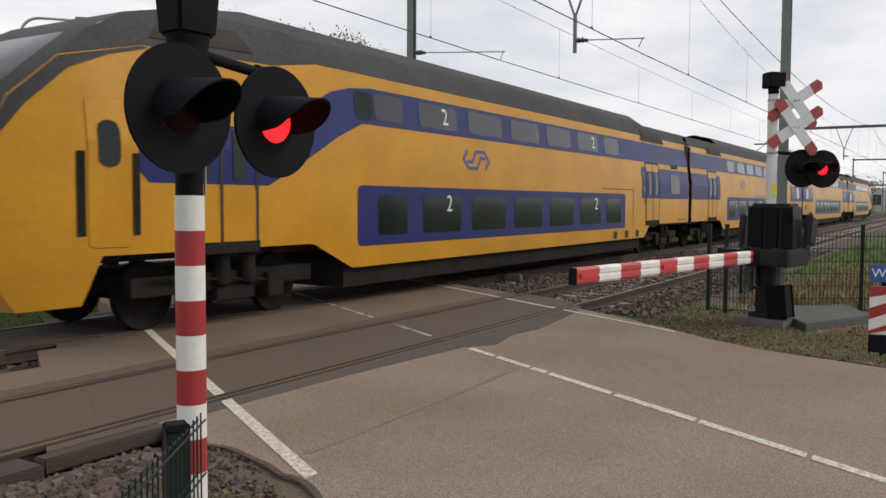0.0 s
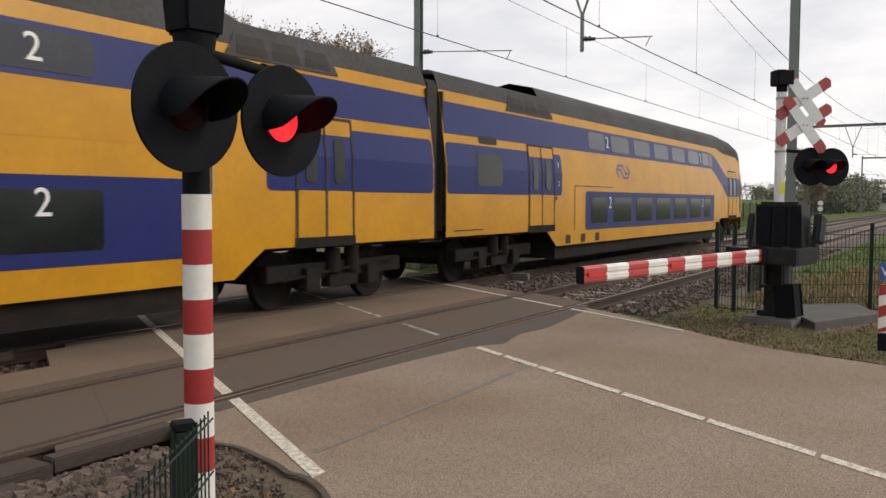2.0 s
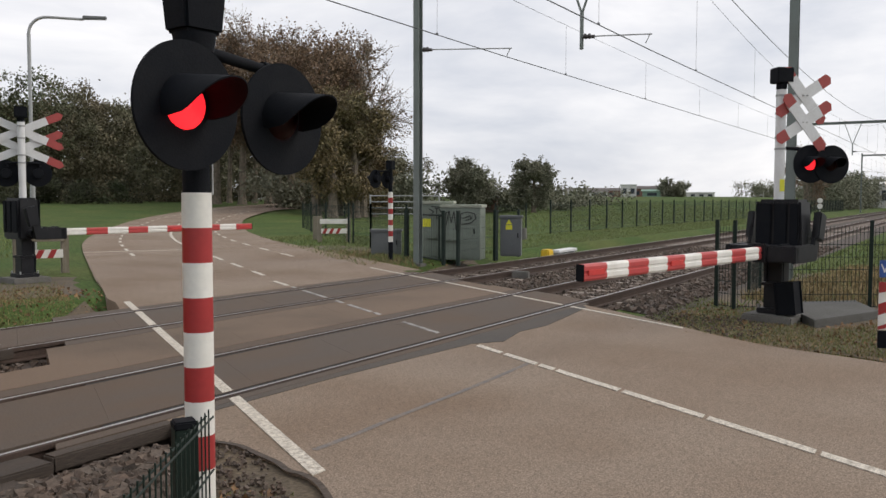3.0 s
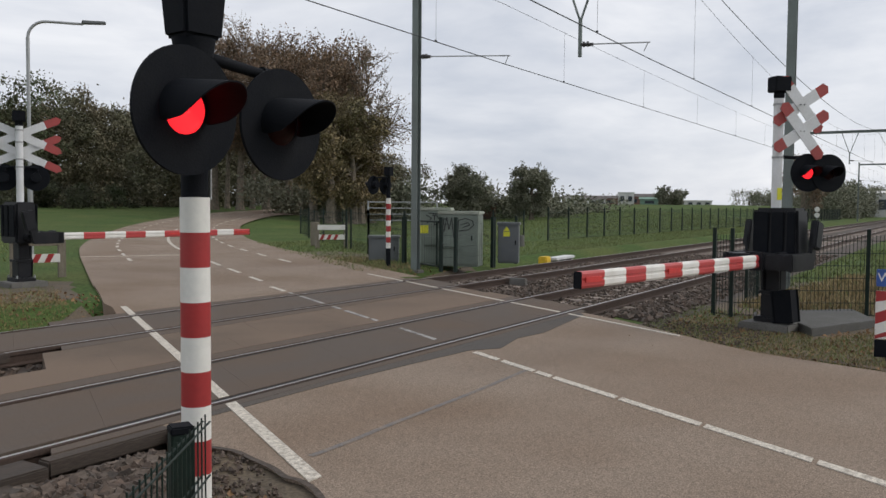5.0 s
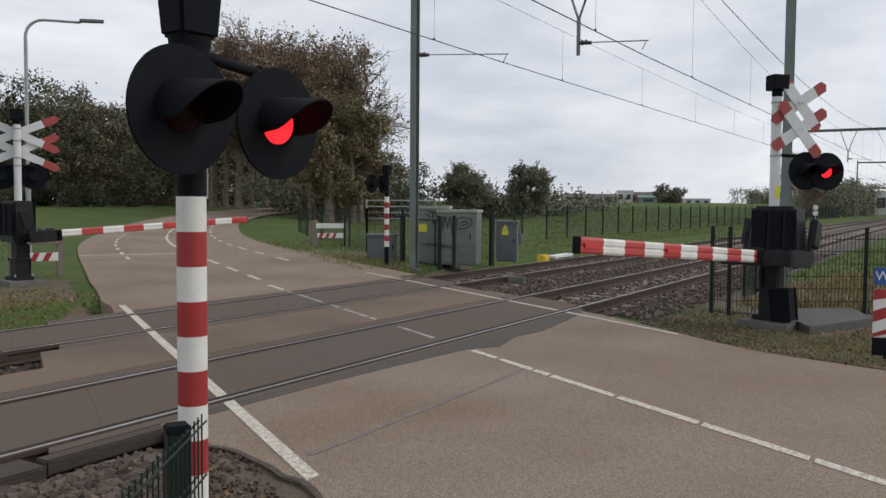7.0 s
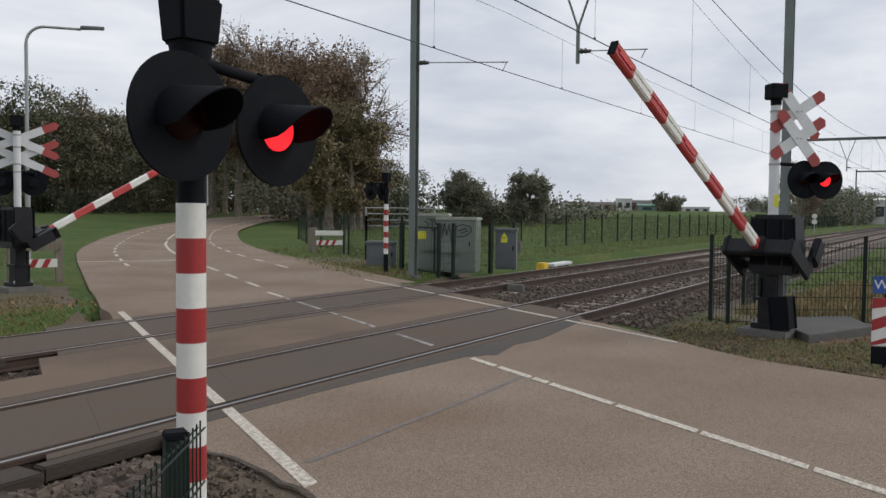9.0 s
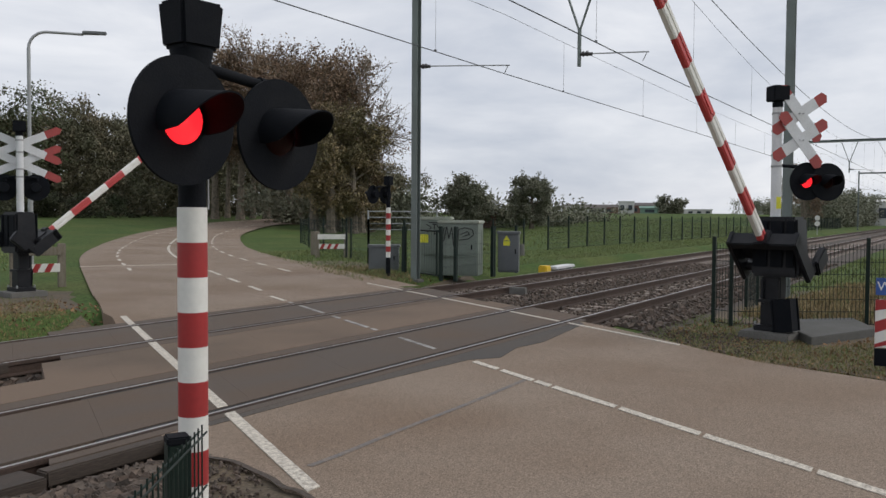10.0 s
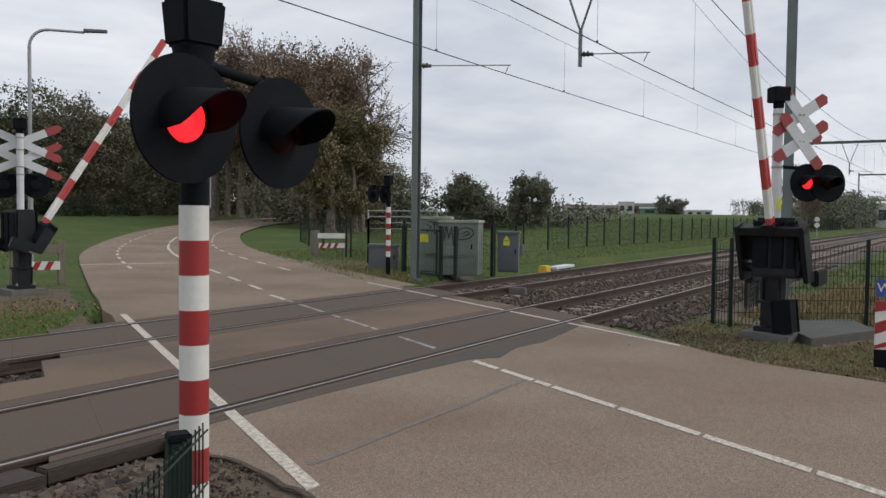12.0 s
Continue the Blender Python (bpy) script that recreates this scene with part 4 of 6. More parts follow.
def barrier_post(x, y, label, facing, arm_dir, lamps=True, offset=0.29):
    s = thing("barrier_machine", Matrix.Translation((x, y, 0)), label, "level crossing barrier", "barrier machines")
    a0 = math.atan2(arm_dir[1], arm_dir[0])
    R = Matrix.Rotation(a0, 4, "Z")
    bm = fresh()
    box(bm, 0, 0, -0.02, 0.78, 0.72, 0.2, m=R)
    part("concrete_foot", bm, CONCRETE, s, "grey concrete footing", bevel=0.02)
    for nm, (cx, cy, cz, sx, sy, sz) in (("base_plate", (0, 0, 0.12, 0.42, 0.42, 0.08)), ("pedestal", (0, 0, 0.32, 0.27, 0.28, 0.34)), ("flange", (0, 0, 0.51, 0.34, 0.34, 0.05)), ("column", (0, 0, 0.70, 0.22, 0.27, 0.33))):
        bm = fresh()
        box(bm, cx, cy, cz, sx, sy, sz, m=R)
        part(nm, bm, BLACK_GLOSS, s, "black cast iron", bevel=0.012)
    for k in (-0.11, 0.11):
        bm = fresh()
        box(bm, 0.14, k, 0.68, 0.05, 0.04, 0.28, m=R)
        part("column_rib", bm, BLACK_GLOSS, s, bevel=0.006)
    bm = fresh()
    box(bm, 0.06, -0.0, 0.0, 0.26, 0.24, 0.42)
    bm.transform(R @ Matrix.Translation((0.12, 0.24, 0.33)) @ Matrix.Rotation(radians(6), 4, "X"))
    part("cable_box", bm, BLACK, s, "black cable box", bevel=0.02)
    for k in (-0.18, 0.18):
        for j in (-0.19, 0.19):
            bm = fresh()
            p = R @ Vector((k, j, 0.15))
            tube(bm, p, p + Vector((0, 0, 0.06)), 0.018, n=8)
            part("anchor_bolt", bm, GALV, s)
    bm = fresh()
    box(bm, 0, 0.08, 1.30, 0.46, 0.68, 0.86, m=R)
    for v in bm.verts:
        if v.co.z > 1.5:
            v.co.x *= 0.9
            v.co.y *= 0.9
    part("drive_housing", bm, BLACK_GLOSS, s, "black barrier drive housing", bevel=0.04)
    for k, (j, w) in enumerate(((-0.12, 0.22), (0.12, 0.18), (0.31, 0.12))):
        for d in (-1, 1):
            bm = fresh()
            box(bm, d * 0.235, j, 1.34, 0.03, w, 0.66, m=R)
            part("housing_cover", bm, BLACK, s, bevel=0.012)
    for j in (-0.2, 0.0, 0.2):
        bm = fresh()
        box(bm, 0.245, j, 1.68, 0.02, 0.04, 0.03, m=R)
        part("latch", bm, BLACK_GLOSS, s)
    if lamps:
        bm = fresh()
        box(bm, -0.1, -0.33, 1.62, 0.09, 0.012, 0.06, m=R)
        part("type_plate", bm, WHITE, s, "small pale type plate")
    bm = fresh()
    tube(bm, R @ Vector((0, -0.42, 1.0)), R @ Vector((0, 0.42, 1.0)), 0.07, n=16)
    part("drive_shaft", bm, BLACK_GLOSS, s, smooth=True)
    bm = fresh()
    tube(bm, (0, 0, 1.70), (0, 0, 3.30), 0.072, n=24)
    part("white_post", bm, WHITE_PAINT, s, "white painted steel post", smooth=True)
    bm = fresh()
    tube(bm, (0, 0, 3.30), (0, 0, 3.40), 0.076, n=20)
    box(bm, 0, 0, 3.50, 0.25, 0.23, 0.22, facing)
    part("bell_box", bm, BLACK, s, "black bell housing", bevel=0.012)
    for z in (2.44, 2.60, 2.95, 3.2):
        bm = fresh()
        tube(bm, (0, 0, z), (0, 0, z + 0.03), 0.08, n=22)
        part("clamp", bm, GALV, s, smooth=True)
    if lamps:
        bm = fresh()
        p = Matrix.Rotation(facing, 4, "Z") @ Vector((0.0, -0.074, 1.93))
        box(bm, p.x, p.y, p.z, 0.07, 0.01, 0.17, facing)
        part("yellow_label", bm, YELLOW_SIGN, s, "small yellow label")
    crossbuck(s, 3.21 if lamps else 3.13, facing, offset, angles=(51, -33) if lamps else (24, -24), k0=0.88 if lamps else 1.55)
    M = Matrix.Rotation(facing, 4, "Z")
    la, lb = (LAMPS_A, LAMPS_B) if lamps else ([], [])
    disc_signal(s, M @ Vector((offset + (0.14 if lamps else -0.3), -0.10, 2.24)), facing, (0, 0, 2.47), la, 0.275)
    disc_signal(s, M @ Vector((offset + (0.46 if lamps else 0.3), -0.118, 2.235)), facing, (0, 0, 2.47), lb, 0.275)
    return s


def barrier_arm(machine, p, L, arm_dir, n, h0, h1, elbow=0.42, half=0.46):
    """The arm's own frame: x along the arm, z up; its pivot at the origin."""
    a0 = math.degrees(math.atan2(arm_dir[1], arm_dir[0]))
    bm = fresh()
    for s in (-1, 1):
        box(bm, elbow / 2 - 0.03, s * half, -0.01, elbow + 0.22, 0.07, 0.24)
    box(bm, elbow, 0, -0.01, 0.12, 2 * half + 0.07, 0.22)
    box(bm, elbow + 0.05, 0, 0, 0.1, 0.2, 0.26)
    arm = part("barrier_arm", bm, BLACK_GLOSS, machine, "red and white striped aluminium barrier arm on a black fork", bevel=0.014)
    arm.matrix_basis = pose(*p, 0, 0, a0)
    bm = fresh()
    box(bm, elbow * 0.5 + 0.04, 0, 0.085, elbow * 0.8, 2 * half - 0.05, 0.03)
    box(bm, elbow * 0.5 + 0.04, -0.2, 0.105, elbow * 0.6, 0.06, 0.03)
    box(bm, elbow * 0.5 + 0.04, 0.22, 0.105, elbow * 0.6, 0.06, 0.03)
    part("fork_cover", bm, BLACK_GLOSS, arm, "black cover plate between the fork's sides", bevel=0.008)
    start = elbow
    step = (L - start) / (n - 0.55)
    for k in range(n):
        a, b = max(start, start + (k - 0.55) * step), start + (k + 0.45) * step
        ha, hb = h0 + (h1 - h0) * a / L, h0 + (h1 - h0) * b / L
        bm = fresh()
        w = 0.03
        prof = [(-w, -0.5), (w, -0.5), (w * 1.5, -0.36), (w * 1.5, -0.10), (w * 1.2, -0.06), (w * 1.2, 0.06), (w * 1.5, 0.10), (w * 1.5, 0.36), (w, 0.5), (-w, 0.5), (-w * 1.5, 0.36), (-w * 1.5, 0.10), (-w * 1.2, 0.06), (-w * 1.2, -0.06), (-w * 1.5, -0.10), (-w * 1.5, -0.36)]
        va, vb = [bm.verts.new((a, q, r * ha)) for q, r in prof], [bm.verts.new((b, q, r * hb)) for q, r in prof]
        for i in range(len(prof)):
            j = (i + 1) % len(prof)
            bm.faces.new((va[i], va[j], vb[j], vb[i]))
        bm.faces.new(va[::-1])
        bm.faces.new(vb)
        bmesh.ops.recalc_face_normals(bm, faces=bm.faces)
        red = (n - 1 - k) % 2 == 0
        part("red_stripe" if red else "white_stripe", bm, RED_ARM if red else WHITE, arm)
        if red and k in (n - 1, n - 5):
            for d in (-1, 1):
                bm = fresh()
                box(bm, (a + b) / 2, d * 0.05, 0, step * 0.7, 0.012, ha * 0.34)
                part("reflector", bm, RED_REFLECT, arm, "bright red reflector", bevel=0.004)
    bm = fresh()
    box(bm, L + 0.006, 0, 0, 0.012, 0.10, h1 * 1.02)
    part("end_cap", bm, BLACK, arm, bevel=0.01)
    for s in (-1, 1):
        bm = fresh()
        box(bm, -0.10, s * half, 0.16, 0.16, 0.06, 0.5)
        bm.transform(Matrix.Rotation(radians(-14), 4, "Y"))
        part("counterweight_arm", bm, BLACK_GLOSS, arm, bevel=0.012)
        bm = fresh()
        box(bm, -0.14, s * (half + 0.02), 0.40, 0.24, 0.11, 0.40)
        bm.transform(Matrix.Rotation(radians(-14), 4, "Y"))
        part("counterweight", bm, BLACK_GLOSS, arm, "black counterweight", bevel=0.02)
    return arm


ARM_R = (-0.981, 0.193)
ARM_L = (0.9932, -0.1162)
MACHINE_R = barrier_post(13.0, 2.32, "black barrier machine with white post, crossbuck and flashing lamps", radians(-48), ARM_R)
MACHINE_L = barrier_post(10.44, 16.73, "black barrier machine with crossbuck seen from behind", radians(149), ARM_L, False, 0.0)
BARRIER_R = barrier_arm(MACHINE_R, (-0.05, -0.02, 0.985), 5.1, ARM_R, 11, 0.175, 0.17, 0.60)
BARRIER_L = barrier_arm(MACHINE_L, (0.15, -0.09, 1.0), 5.72, ARM_L, 11, 0.15, 0.15, 0.42, 0.42)


def far_signal():
    s = thing("crossing_signal", pose(19.75, 13.95, -0.06), "striped signal post with black lamps seen from behind", "crossing signal", "flashing crossing signals")
    striped_pole(s, 0.066, 0.56, 1.98)
    bm = fresh()
    tube(bm, (0, 0, -0.1), (0, 0, 0.56), 0.068, n=16)
    tube(bm, (0, 0, -0.1), (0, 0, 0.02), 0.2, n=16)
    part("post_foot", bm, BLACK, s, smooth=True)
    bm = fresh()
    tube(bm, (0, 0, 1.98), (0, 0, 2.62), 0.062, n=16)
    part("post_head", bm, BLACK, s, smooth=True)
    bm = fresh()
    box(bm, 0, 0, 2.74, 0.2, 0.2, 0.26)
    part("bell_box", bm, BLACK, s, bevel=0.01)
    f = radians(176)
    disc_signal(s, Vector((0.02, 0.13, 2.34)), f, None, [], 0.26)
    disc_signal(s, Vector((-0.6, 0.1, 2.34)), f, (0, 0, 2.58), [], 0.26)
    return s


far_signal()
# ---- overhead line ----
def portal(x, near=True):
    p = thing("catenary_portal", Matrix.Translation((x, 0, 0)), "grey-green steel portal carrying the overhead line", "catenary portal", "catenary portals")
    for y in (13.05, 3.30):
        bm = fresh()
        base = ground_height(x, y)
        for d in (-0.09, 0.09):
            box(bm, d, y, (8.4 + base) / 2, 0.02, 0.18, 8.4 - base)
        box(bm, 0, y, (8.4 + base) / 2, 0.19, 0.016, 8.4 - base)
        part("mast", bm, MAST, p, "H-section steel mast")
        bm = fresh()
        box(bm, 0, y, base - 0.06, 0.36, 0.36, 0.16)
        part("mast_foot", bm, CONCRETE, p, bevel=0.02)
    bm = fresh()
    box(bm, 0, 8.145, 8.2, 0.2, 10.0, 0.02)
    box(bm, 0, 8.145, 8.0, 0.2, 10.0, 0.02)
    box(bm, 0, 8.145, 8.1, 0.016, 10.0, 0.2)
    part("cross_beam", bm, MAST, p)
    bm = fresh()
    for s in (-1, 1):
        tube(bm, (0, 8.22 + s * 0.62, 8.0), (0, 8.22, 6.28), 0.03, n=8)
    tube(bm, (0, 8.22, 6.32), (0, 8.22, 5.42), 0.05, n=10)
    part("drop_bracket", bm, MAST, p, "Y-shaped drop bracket")
    for y0, y1, z0, z1 in ((12.9, 10.3, 5.82, 5.56), (8.18, 6.6, 5.72, 5.56)):
        bm = fresh()
        tube(bm, (0, y0, z0), (0, y0 - 0.3, z0 - 0.02), 0.045, n=10)
        tube(bm, (0, y0 - 0.05, z0), (0, y0 - 0.08, z0), 0.07, n=10)
        tube(bm, (0, y0 - 0.15, z0), (0, y0 - 0.18, z0), 0.07, n=10)
        part("insulator", bm, INSUL, p, smooth=True)
        bm = fresh()
        tube(bm, (0, y0 - 0.25, z0 - 0.01), (0, y1 - 0.15, z1 + 0.06), 0.016, n=6)
        tube(bm, (0, y1 - 0.1, z1 + 0.06), (0, y1, z1 - 0.14), 0.012, n=6)
        part("registration_arm", bm, GALV, p)


SPAN = 58.0
for px in (19.8, 19.8 + SPAN, 19.8 + 2 * SPAN, 19.8 + 3 * SPAN):
    portal(px)


def wire(name, pts, r, label):
    cu = bpy.data.curves.new(name, "CURVE")
    cu.dimensions, cu.bevel_depth, cu.bevel_resolution = "3D", r, 1
    sp = cu.splines.new("POLY")
    sp.points.add(len(pts) - 1)
    for q, p in zip(sp.points, pts):
        q.co = (*p, 1)
    tmp = bpy.data.objects.new("wire_source", cu)
    scene.collection.objects.link(tmp)
    me = bpy.data.meshes.new_from_object(tmp)
    bpy.data.objects.remove(tmp)
    me.materials.append(WIRE)
    return tagged(new(name, me), label, "overhead wire", "overhead wires")


def sag(x, z0, drop):
    u = ((x - 19.8) / SPAN) % 1.0
    return z0 - drop * 4 * u * (1 - u)


def build_wires():
    xs = np.arange(-38.2, 195, 2.0)
    for y, zc, zm, drop in ((10.25, 5.42, 6.95, 0.3), (6.4, 5.24, 8.0, 1.75)):
        zig = lambda x: y + 0.22 * (abs(((x - 19.8) / SPAN) % 2 - 1) * 2 - 1) - 0.15
        w = wire("contact_wire", [(x, zig(x), zc) for x in xs], 0.011, "thin dark contact wire above the track")
        m = wire("messenger_wire", [(x, zig(x), sag(x, zm, drop)) for x in xs], 0.0055, "sagging messenger wire above the contact wire")
        for x in np.arange(-34, 190, 7.2):
            bm = fresh()
            tube(bm, (x, zig(x), zc), (x, zig(x), sag(x, zm, drop)), 0.0038, n=4, caps=False)
            box(bm, x, zig(x), zc + 0.02, 0.06, 0.03, 0.05)
            part("dropper", bm, WIRE, m)
    wire("feeder_wire", [(x, 6.25, sag(x, 8.15, 0.95)) for x in xs], 0.012, "dark feeder wire above the near track")


build_wires()


# ---- fences ----
def mesh_fence(points, height, label, z=-0.05, step=0.05, rows_at=0.2, group="green mesh fences", post=0.06, wires=True, wire_r=0.0028):
    f = thing("mesh_fence", Matrix.Identity(4), label, "fence", group)
    for a in points:
        bm = fresh()
        box(bm, a[0], a[1], z + height / 2 + 0.03, post, post, height + 0.14)
        part("post", bm, FENCE, f, bevel=0.006)
    if not wires:
        return f
    for a, b in zip(points, points[1:]):
        A, B = Vector((*a, z)), Vector((*b, z))
        d = B - A
        bm = fresh()
        n = max(2, int(d.length / step))
        for k in range(1, n):
            p = A + d * k / n
            tube(bm, p + Vector((0, 0, 0.05)), p + Vector((0, 0, height)), wire_r, n=4, caps=False)
        k = 0.06
        while k < height:
            tube(bm, A + Vector((0, 0, k)), B + Vector((0, 0, k)), wire_r * 1.3, n=4, caps=False)
            k += rows_at
        part("mesh_panel", bm, FENCE, f)
    return f


mesh_fence([(14.11, 3.45), (13.93, 3.13), (15.13, 1.28), (16.2, -0.6), (17.3, -2.4)], 1.35, "dark green welded mesh fence beside the track", step=0.06, wire_r=0.0042)
mesh_fence([(16.05, 3.34), (17.6, 3.45), (19.0, 3.5)], 1.3, "dark green mesh fence along the ballast", step=0.06)
mesh_fence([(24.4, 18.1), (26.75, 20.7), (26.9, 21.05), (30.5, 25.2), (34.5, 29.5), (39.0, 34.0)], 1.5, "dark green mesh fence along the field beyond the cabinets", step=0.1, wire_r=0.003)
mesh_fence([(21.15, 14.35), (24.4, 18.1), (27.5, 18.1), (31.0, 18.15), (34.0, 18.2), (37.2, 18.22)], 1.5, "dark green mesh fence round the cabinets", step=0.1, wire_r=0.003)
mesh_fence([(19.72, 12.16), (19.83, 11.76), (21.98, 11.78)], 1.36, "dark green fence panel before a cabinet", step=0.11, rows_at=0.3, wire_r=0.0022, post=0.09)
mesh_fence([(22.06, 11.76), (23.84, 11.94)], 1.36, "two dark green posts beside the grey cabinet", wires=False, post=0.07)


def frame_gate():
    g = thing("fence_gate", Matrix.Identity(4), "dark green steel gate before the signalling cabinet", "gate")
    a, b = Vector((21.15, 14.35, -0.05)), Vector((19.78, 12.28, -0.05))
    bm = fresh()
    box(bm, a.x, a.y, 0.66, 0.12, 0.12, 1.42)
    part("post", bm, FENCE, g, bevel=0.008)
    a = a.lerp(b, 0.42)
    for z in (0.1, 1.33):
        bm = fresh()
        tube(bm, a + Vector((0, 0, z)), b + Vector((0, 0, z)), 0.028, n=6)
        part("rail", bm, FENCE, g)
    for k in (0.0, 0.92):
        bm = fresh()
        p = a.lerp(b, k)
        tube(bm, p + Vector((0, 0, 0.08)), p + Vector((0, 0, 1.36)), 0.03, n=6)
        part("stile", bm, FENCE, g)
    bm = fresh()
    for k in range(1, 9):
        p = a.lerp(b, k / 9)
        tube(bm, p + Vector((0, 0, 0.1)), p + Vector((0, 0, 1.33)), 0.003, n=4, caps=False)
    part("mesh_panel", bm, FENCE, g)


frame_gate()
mesh_fence([(40.0 + 2.55 * k, 18.2 - 0.045 * k) for k in range(42)], 1.65, "long dark green mesh fence along the meadow", step=0.16, rows_at=0.28, wire_r=0.006, post=0.075)
mesh_fence([(22 + 4.0 * k, 44.0 + 0.2 * k) for k in range(8, 16)], 1.3, "distant wire fence across the meadow", wires=False)


def near_fence():
    f = thing("mesh_fence", Matrix.Identity(4), "dark green welded mesh fence end with square post", "fence", "green mesh fences")
    P = Vector((2.108, 2.42, 0))
    bm = fresh()
    box(bm, P.x, P.y, 0.29, 0.08, 0.08, 1.2, radians(-30))
    part("post", bm, FENCE, f, bevel=0.006)
    bm = fresh()
    box(bm, P.x, P.y, 0.90, 0.084, 0.084, 0.03, radians(-30))
    part("post_cap", bm, BLACK, f, bevel=0.006)
    a, b = Vector((2.19, 2.375, 0.0)), Vector((0.86, 1.5, 0.0))
    d = b - a
    bm = fresh()
    n = 30
    for k in range(n):
        p = a + d * (k + 0.3) / n
        tube(bm, p + Vector((0, 0, -0.2)), p + Vector((0, 0, 0.945)), 0.0032, n=6)
    for z in (0.915, 0.715, 0.515, 0.315, 0.115):
        for s in (-0.006, 0.006):
            tube(bm, a + Vector((s, -s * 2, z)), b + Vector((s, -s * 2, z)), 0.004, n=6)
    part("mesh_panel", bm, FENCE, f)


near_fence()


# ---- beside the track, near side ----
def near_clutter():
    slabs = thing("concrete_slab", Matrix.Identity(4), "flat grey concrete slab beside the barrier machine", "slab")
    bm = fresh()
    slab(bm, [(12.45, 1.72), (14.0, 1.05), (15.3, 1.5), (14.5, 2.35), (13.45, 2.2)], -0.12, 0.085)
    part("slab", bm, SLAB, slabs, bevel=0.01)
    t = thing("crossing_timbers", Matrix.Identity(4), "old dark timbers at the end of the crossing deck", "timber", "old timbers")
    for x, y, L, w, z, rz in ((4.05, 5.21, 1.35, 0.13, -0.025, 0), (2.72, 5.24, 1.25, 0.3, -0.04, 0), (2.55, 4.98, 1.3, 0.2, -0.10, 3), (2.95, 4.97, 0.55, 0.12, -0.08, 62), (2.35, 4.76, 1.1, 0.2, -0.16, 2), (4.2, 9.12, 2.6, 0.12, 0.01, 0)):
        bm = fresh()
        box(bm, 0, 0, 0, L, w, 0.11)
        ob = part("timber", bm, WOOD_OLD, t, bevel=0.012)
        ob.matrix_basis = pose(x, y, z - 0.035, 0, 0, rz)
    # a pale sheet left by the far rail
    b = thing("metal_plate", pose(5.35, 9.72, 0.04, 8, 4, 30), "pale bent metal plate lying beside the rail", "plate")
    bm = fresh()
    box(bm, 0, 0, 0, 0.6, 0.5, 0.02)
    part("plate", bm, WHITE_PAINT, b, bevel=0.004)
    end = thing("concrete_ramp", pose(18.1, 9.0, -0.06, 0, 0, 8), "small sloped concrete end block between the tracks", "ramp")
    bm = fresh()
    slab(bm, [(-0.08, -0.2), (0.1, -0.2), (0.1, 0.2), (-0.08, 0.2)], -0.12, 0.07)
    part("block", bm, CONCRETE, end, bevel=0.02)


near_clutter()


def wait_sign():
    s = thing("warning_sign", pose(11.0, 0.53, 0, 0, 0, -83), "blue text sign above a red and white striped board", "sign")
    bm = fresh()
    for x in (-0.16, 0.16):
        box(bm, x, 0.03, 0.4, 0.05, 0.05, 1.0)
    part("post", bm, BLACK, s)
    bm = fresh()
    box(bm, 0, 0, 0.93, 0.62, 0.02, 0.2)
    b = part("blue_board", bm, BLUE_SIGN, s, "blue board with white letters", bevel=0.004)
    lettering("WA", 0.15, T_WHITE, "letters", b, Matrix.Translation((-0.17, -0.013, 0.93)) @ Matrix.Rotation(math.pi / 2, 4, "X"))
    bm = fresh()
    box(bm, 0, 0, 0.5, 0.62, 0.02, 0.56)
    b = part("striped_board", bm, WHITE, s, "white board with red diagonals", bevel=0.004)
    for k in range(4):
        z = 0.22 + 0.26 * k
        bm = fresh()
        q = [(-0.31, max(0.22, z - 0.09)), (0.31, min(0.78, z + 0.17)), (0.31, min(0.78, z + 0.30)), (-0.31, min(0.78, max(0.22, z + 0.04)))]
        if k == 3:
            continue
        bm.faces.new([bm.verts.new((x, -0.0125, zz)) for x, zz in q])
        part("red_stripe", bm, RED, b)
    bm = fresh()
    box(bm, 0, 0.0, 0.11, 0.62, 0.03, 0.2)
    part("foot_board", bm, BLACK, s)


wait_sign()


# ---- far side: cabinets, gates, lamp ----
def cabinet(x, y, rz, w, d, h, label, mat, top, doors=1):
    c = thing("equipment_cabinet", pose(x, y, -0.04, 0, 0, rz), label, "cabinet", "crossing cabinets")
    bm = fresh()
    box(bm, 0, 0, h / 2, w, d, h)
    body = part("body", bm, mat, c, bevel=0.02)
    bm = fresh()
    box(bm, 0, 0, h + 0.04, w + 0.08, d + 0.08, 0.09)
    part("roof", bm, top, c, bevel=0.02)
    for k in range(doors):
        dw = w / doors
        bm = fresh()
        box(bm, -w / 2 + dw * (k + 0.5), -d / 2 - 0.008, h * 0.5, dw - 0.05, 0.02, h - 0.14)
        dr = part("door", bm, mat, c, bevel=0.006)
        bm = fresh()
        box(bm, -w / 2 + dw * (k + 0.85), -d / 2 - 0.03, h * 0.55, 0.035, 0.03, 0.14)
        part("handle", bm, BLACK, dr)
        bm = fresh()
        for j in range(5):
            box(bm, -w / 2 + dw * (k + 0.5), -d / 2 - 0.02, h * 0.30 + j * 0.035, dw * 0.5, 0.012, 0.014)
        part("vent", bm, mat, dr)
    return c


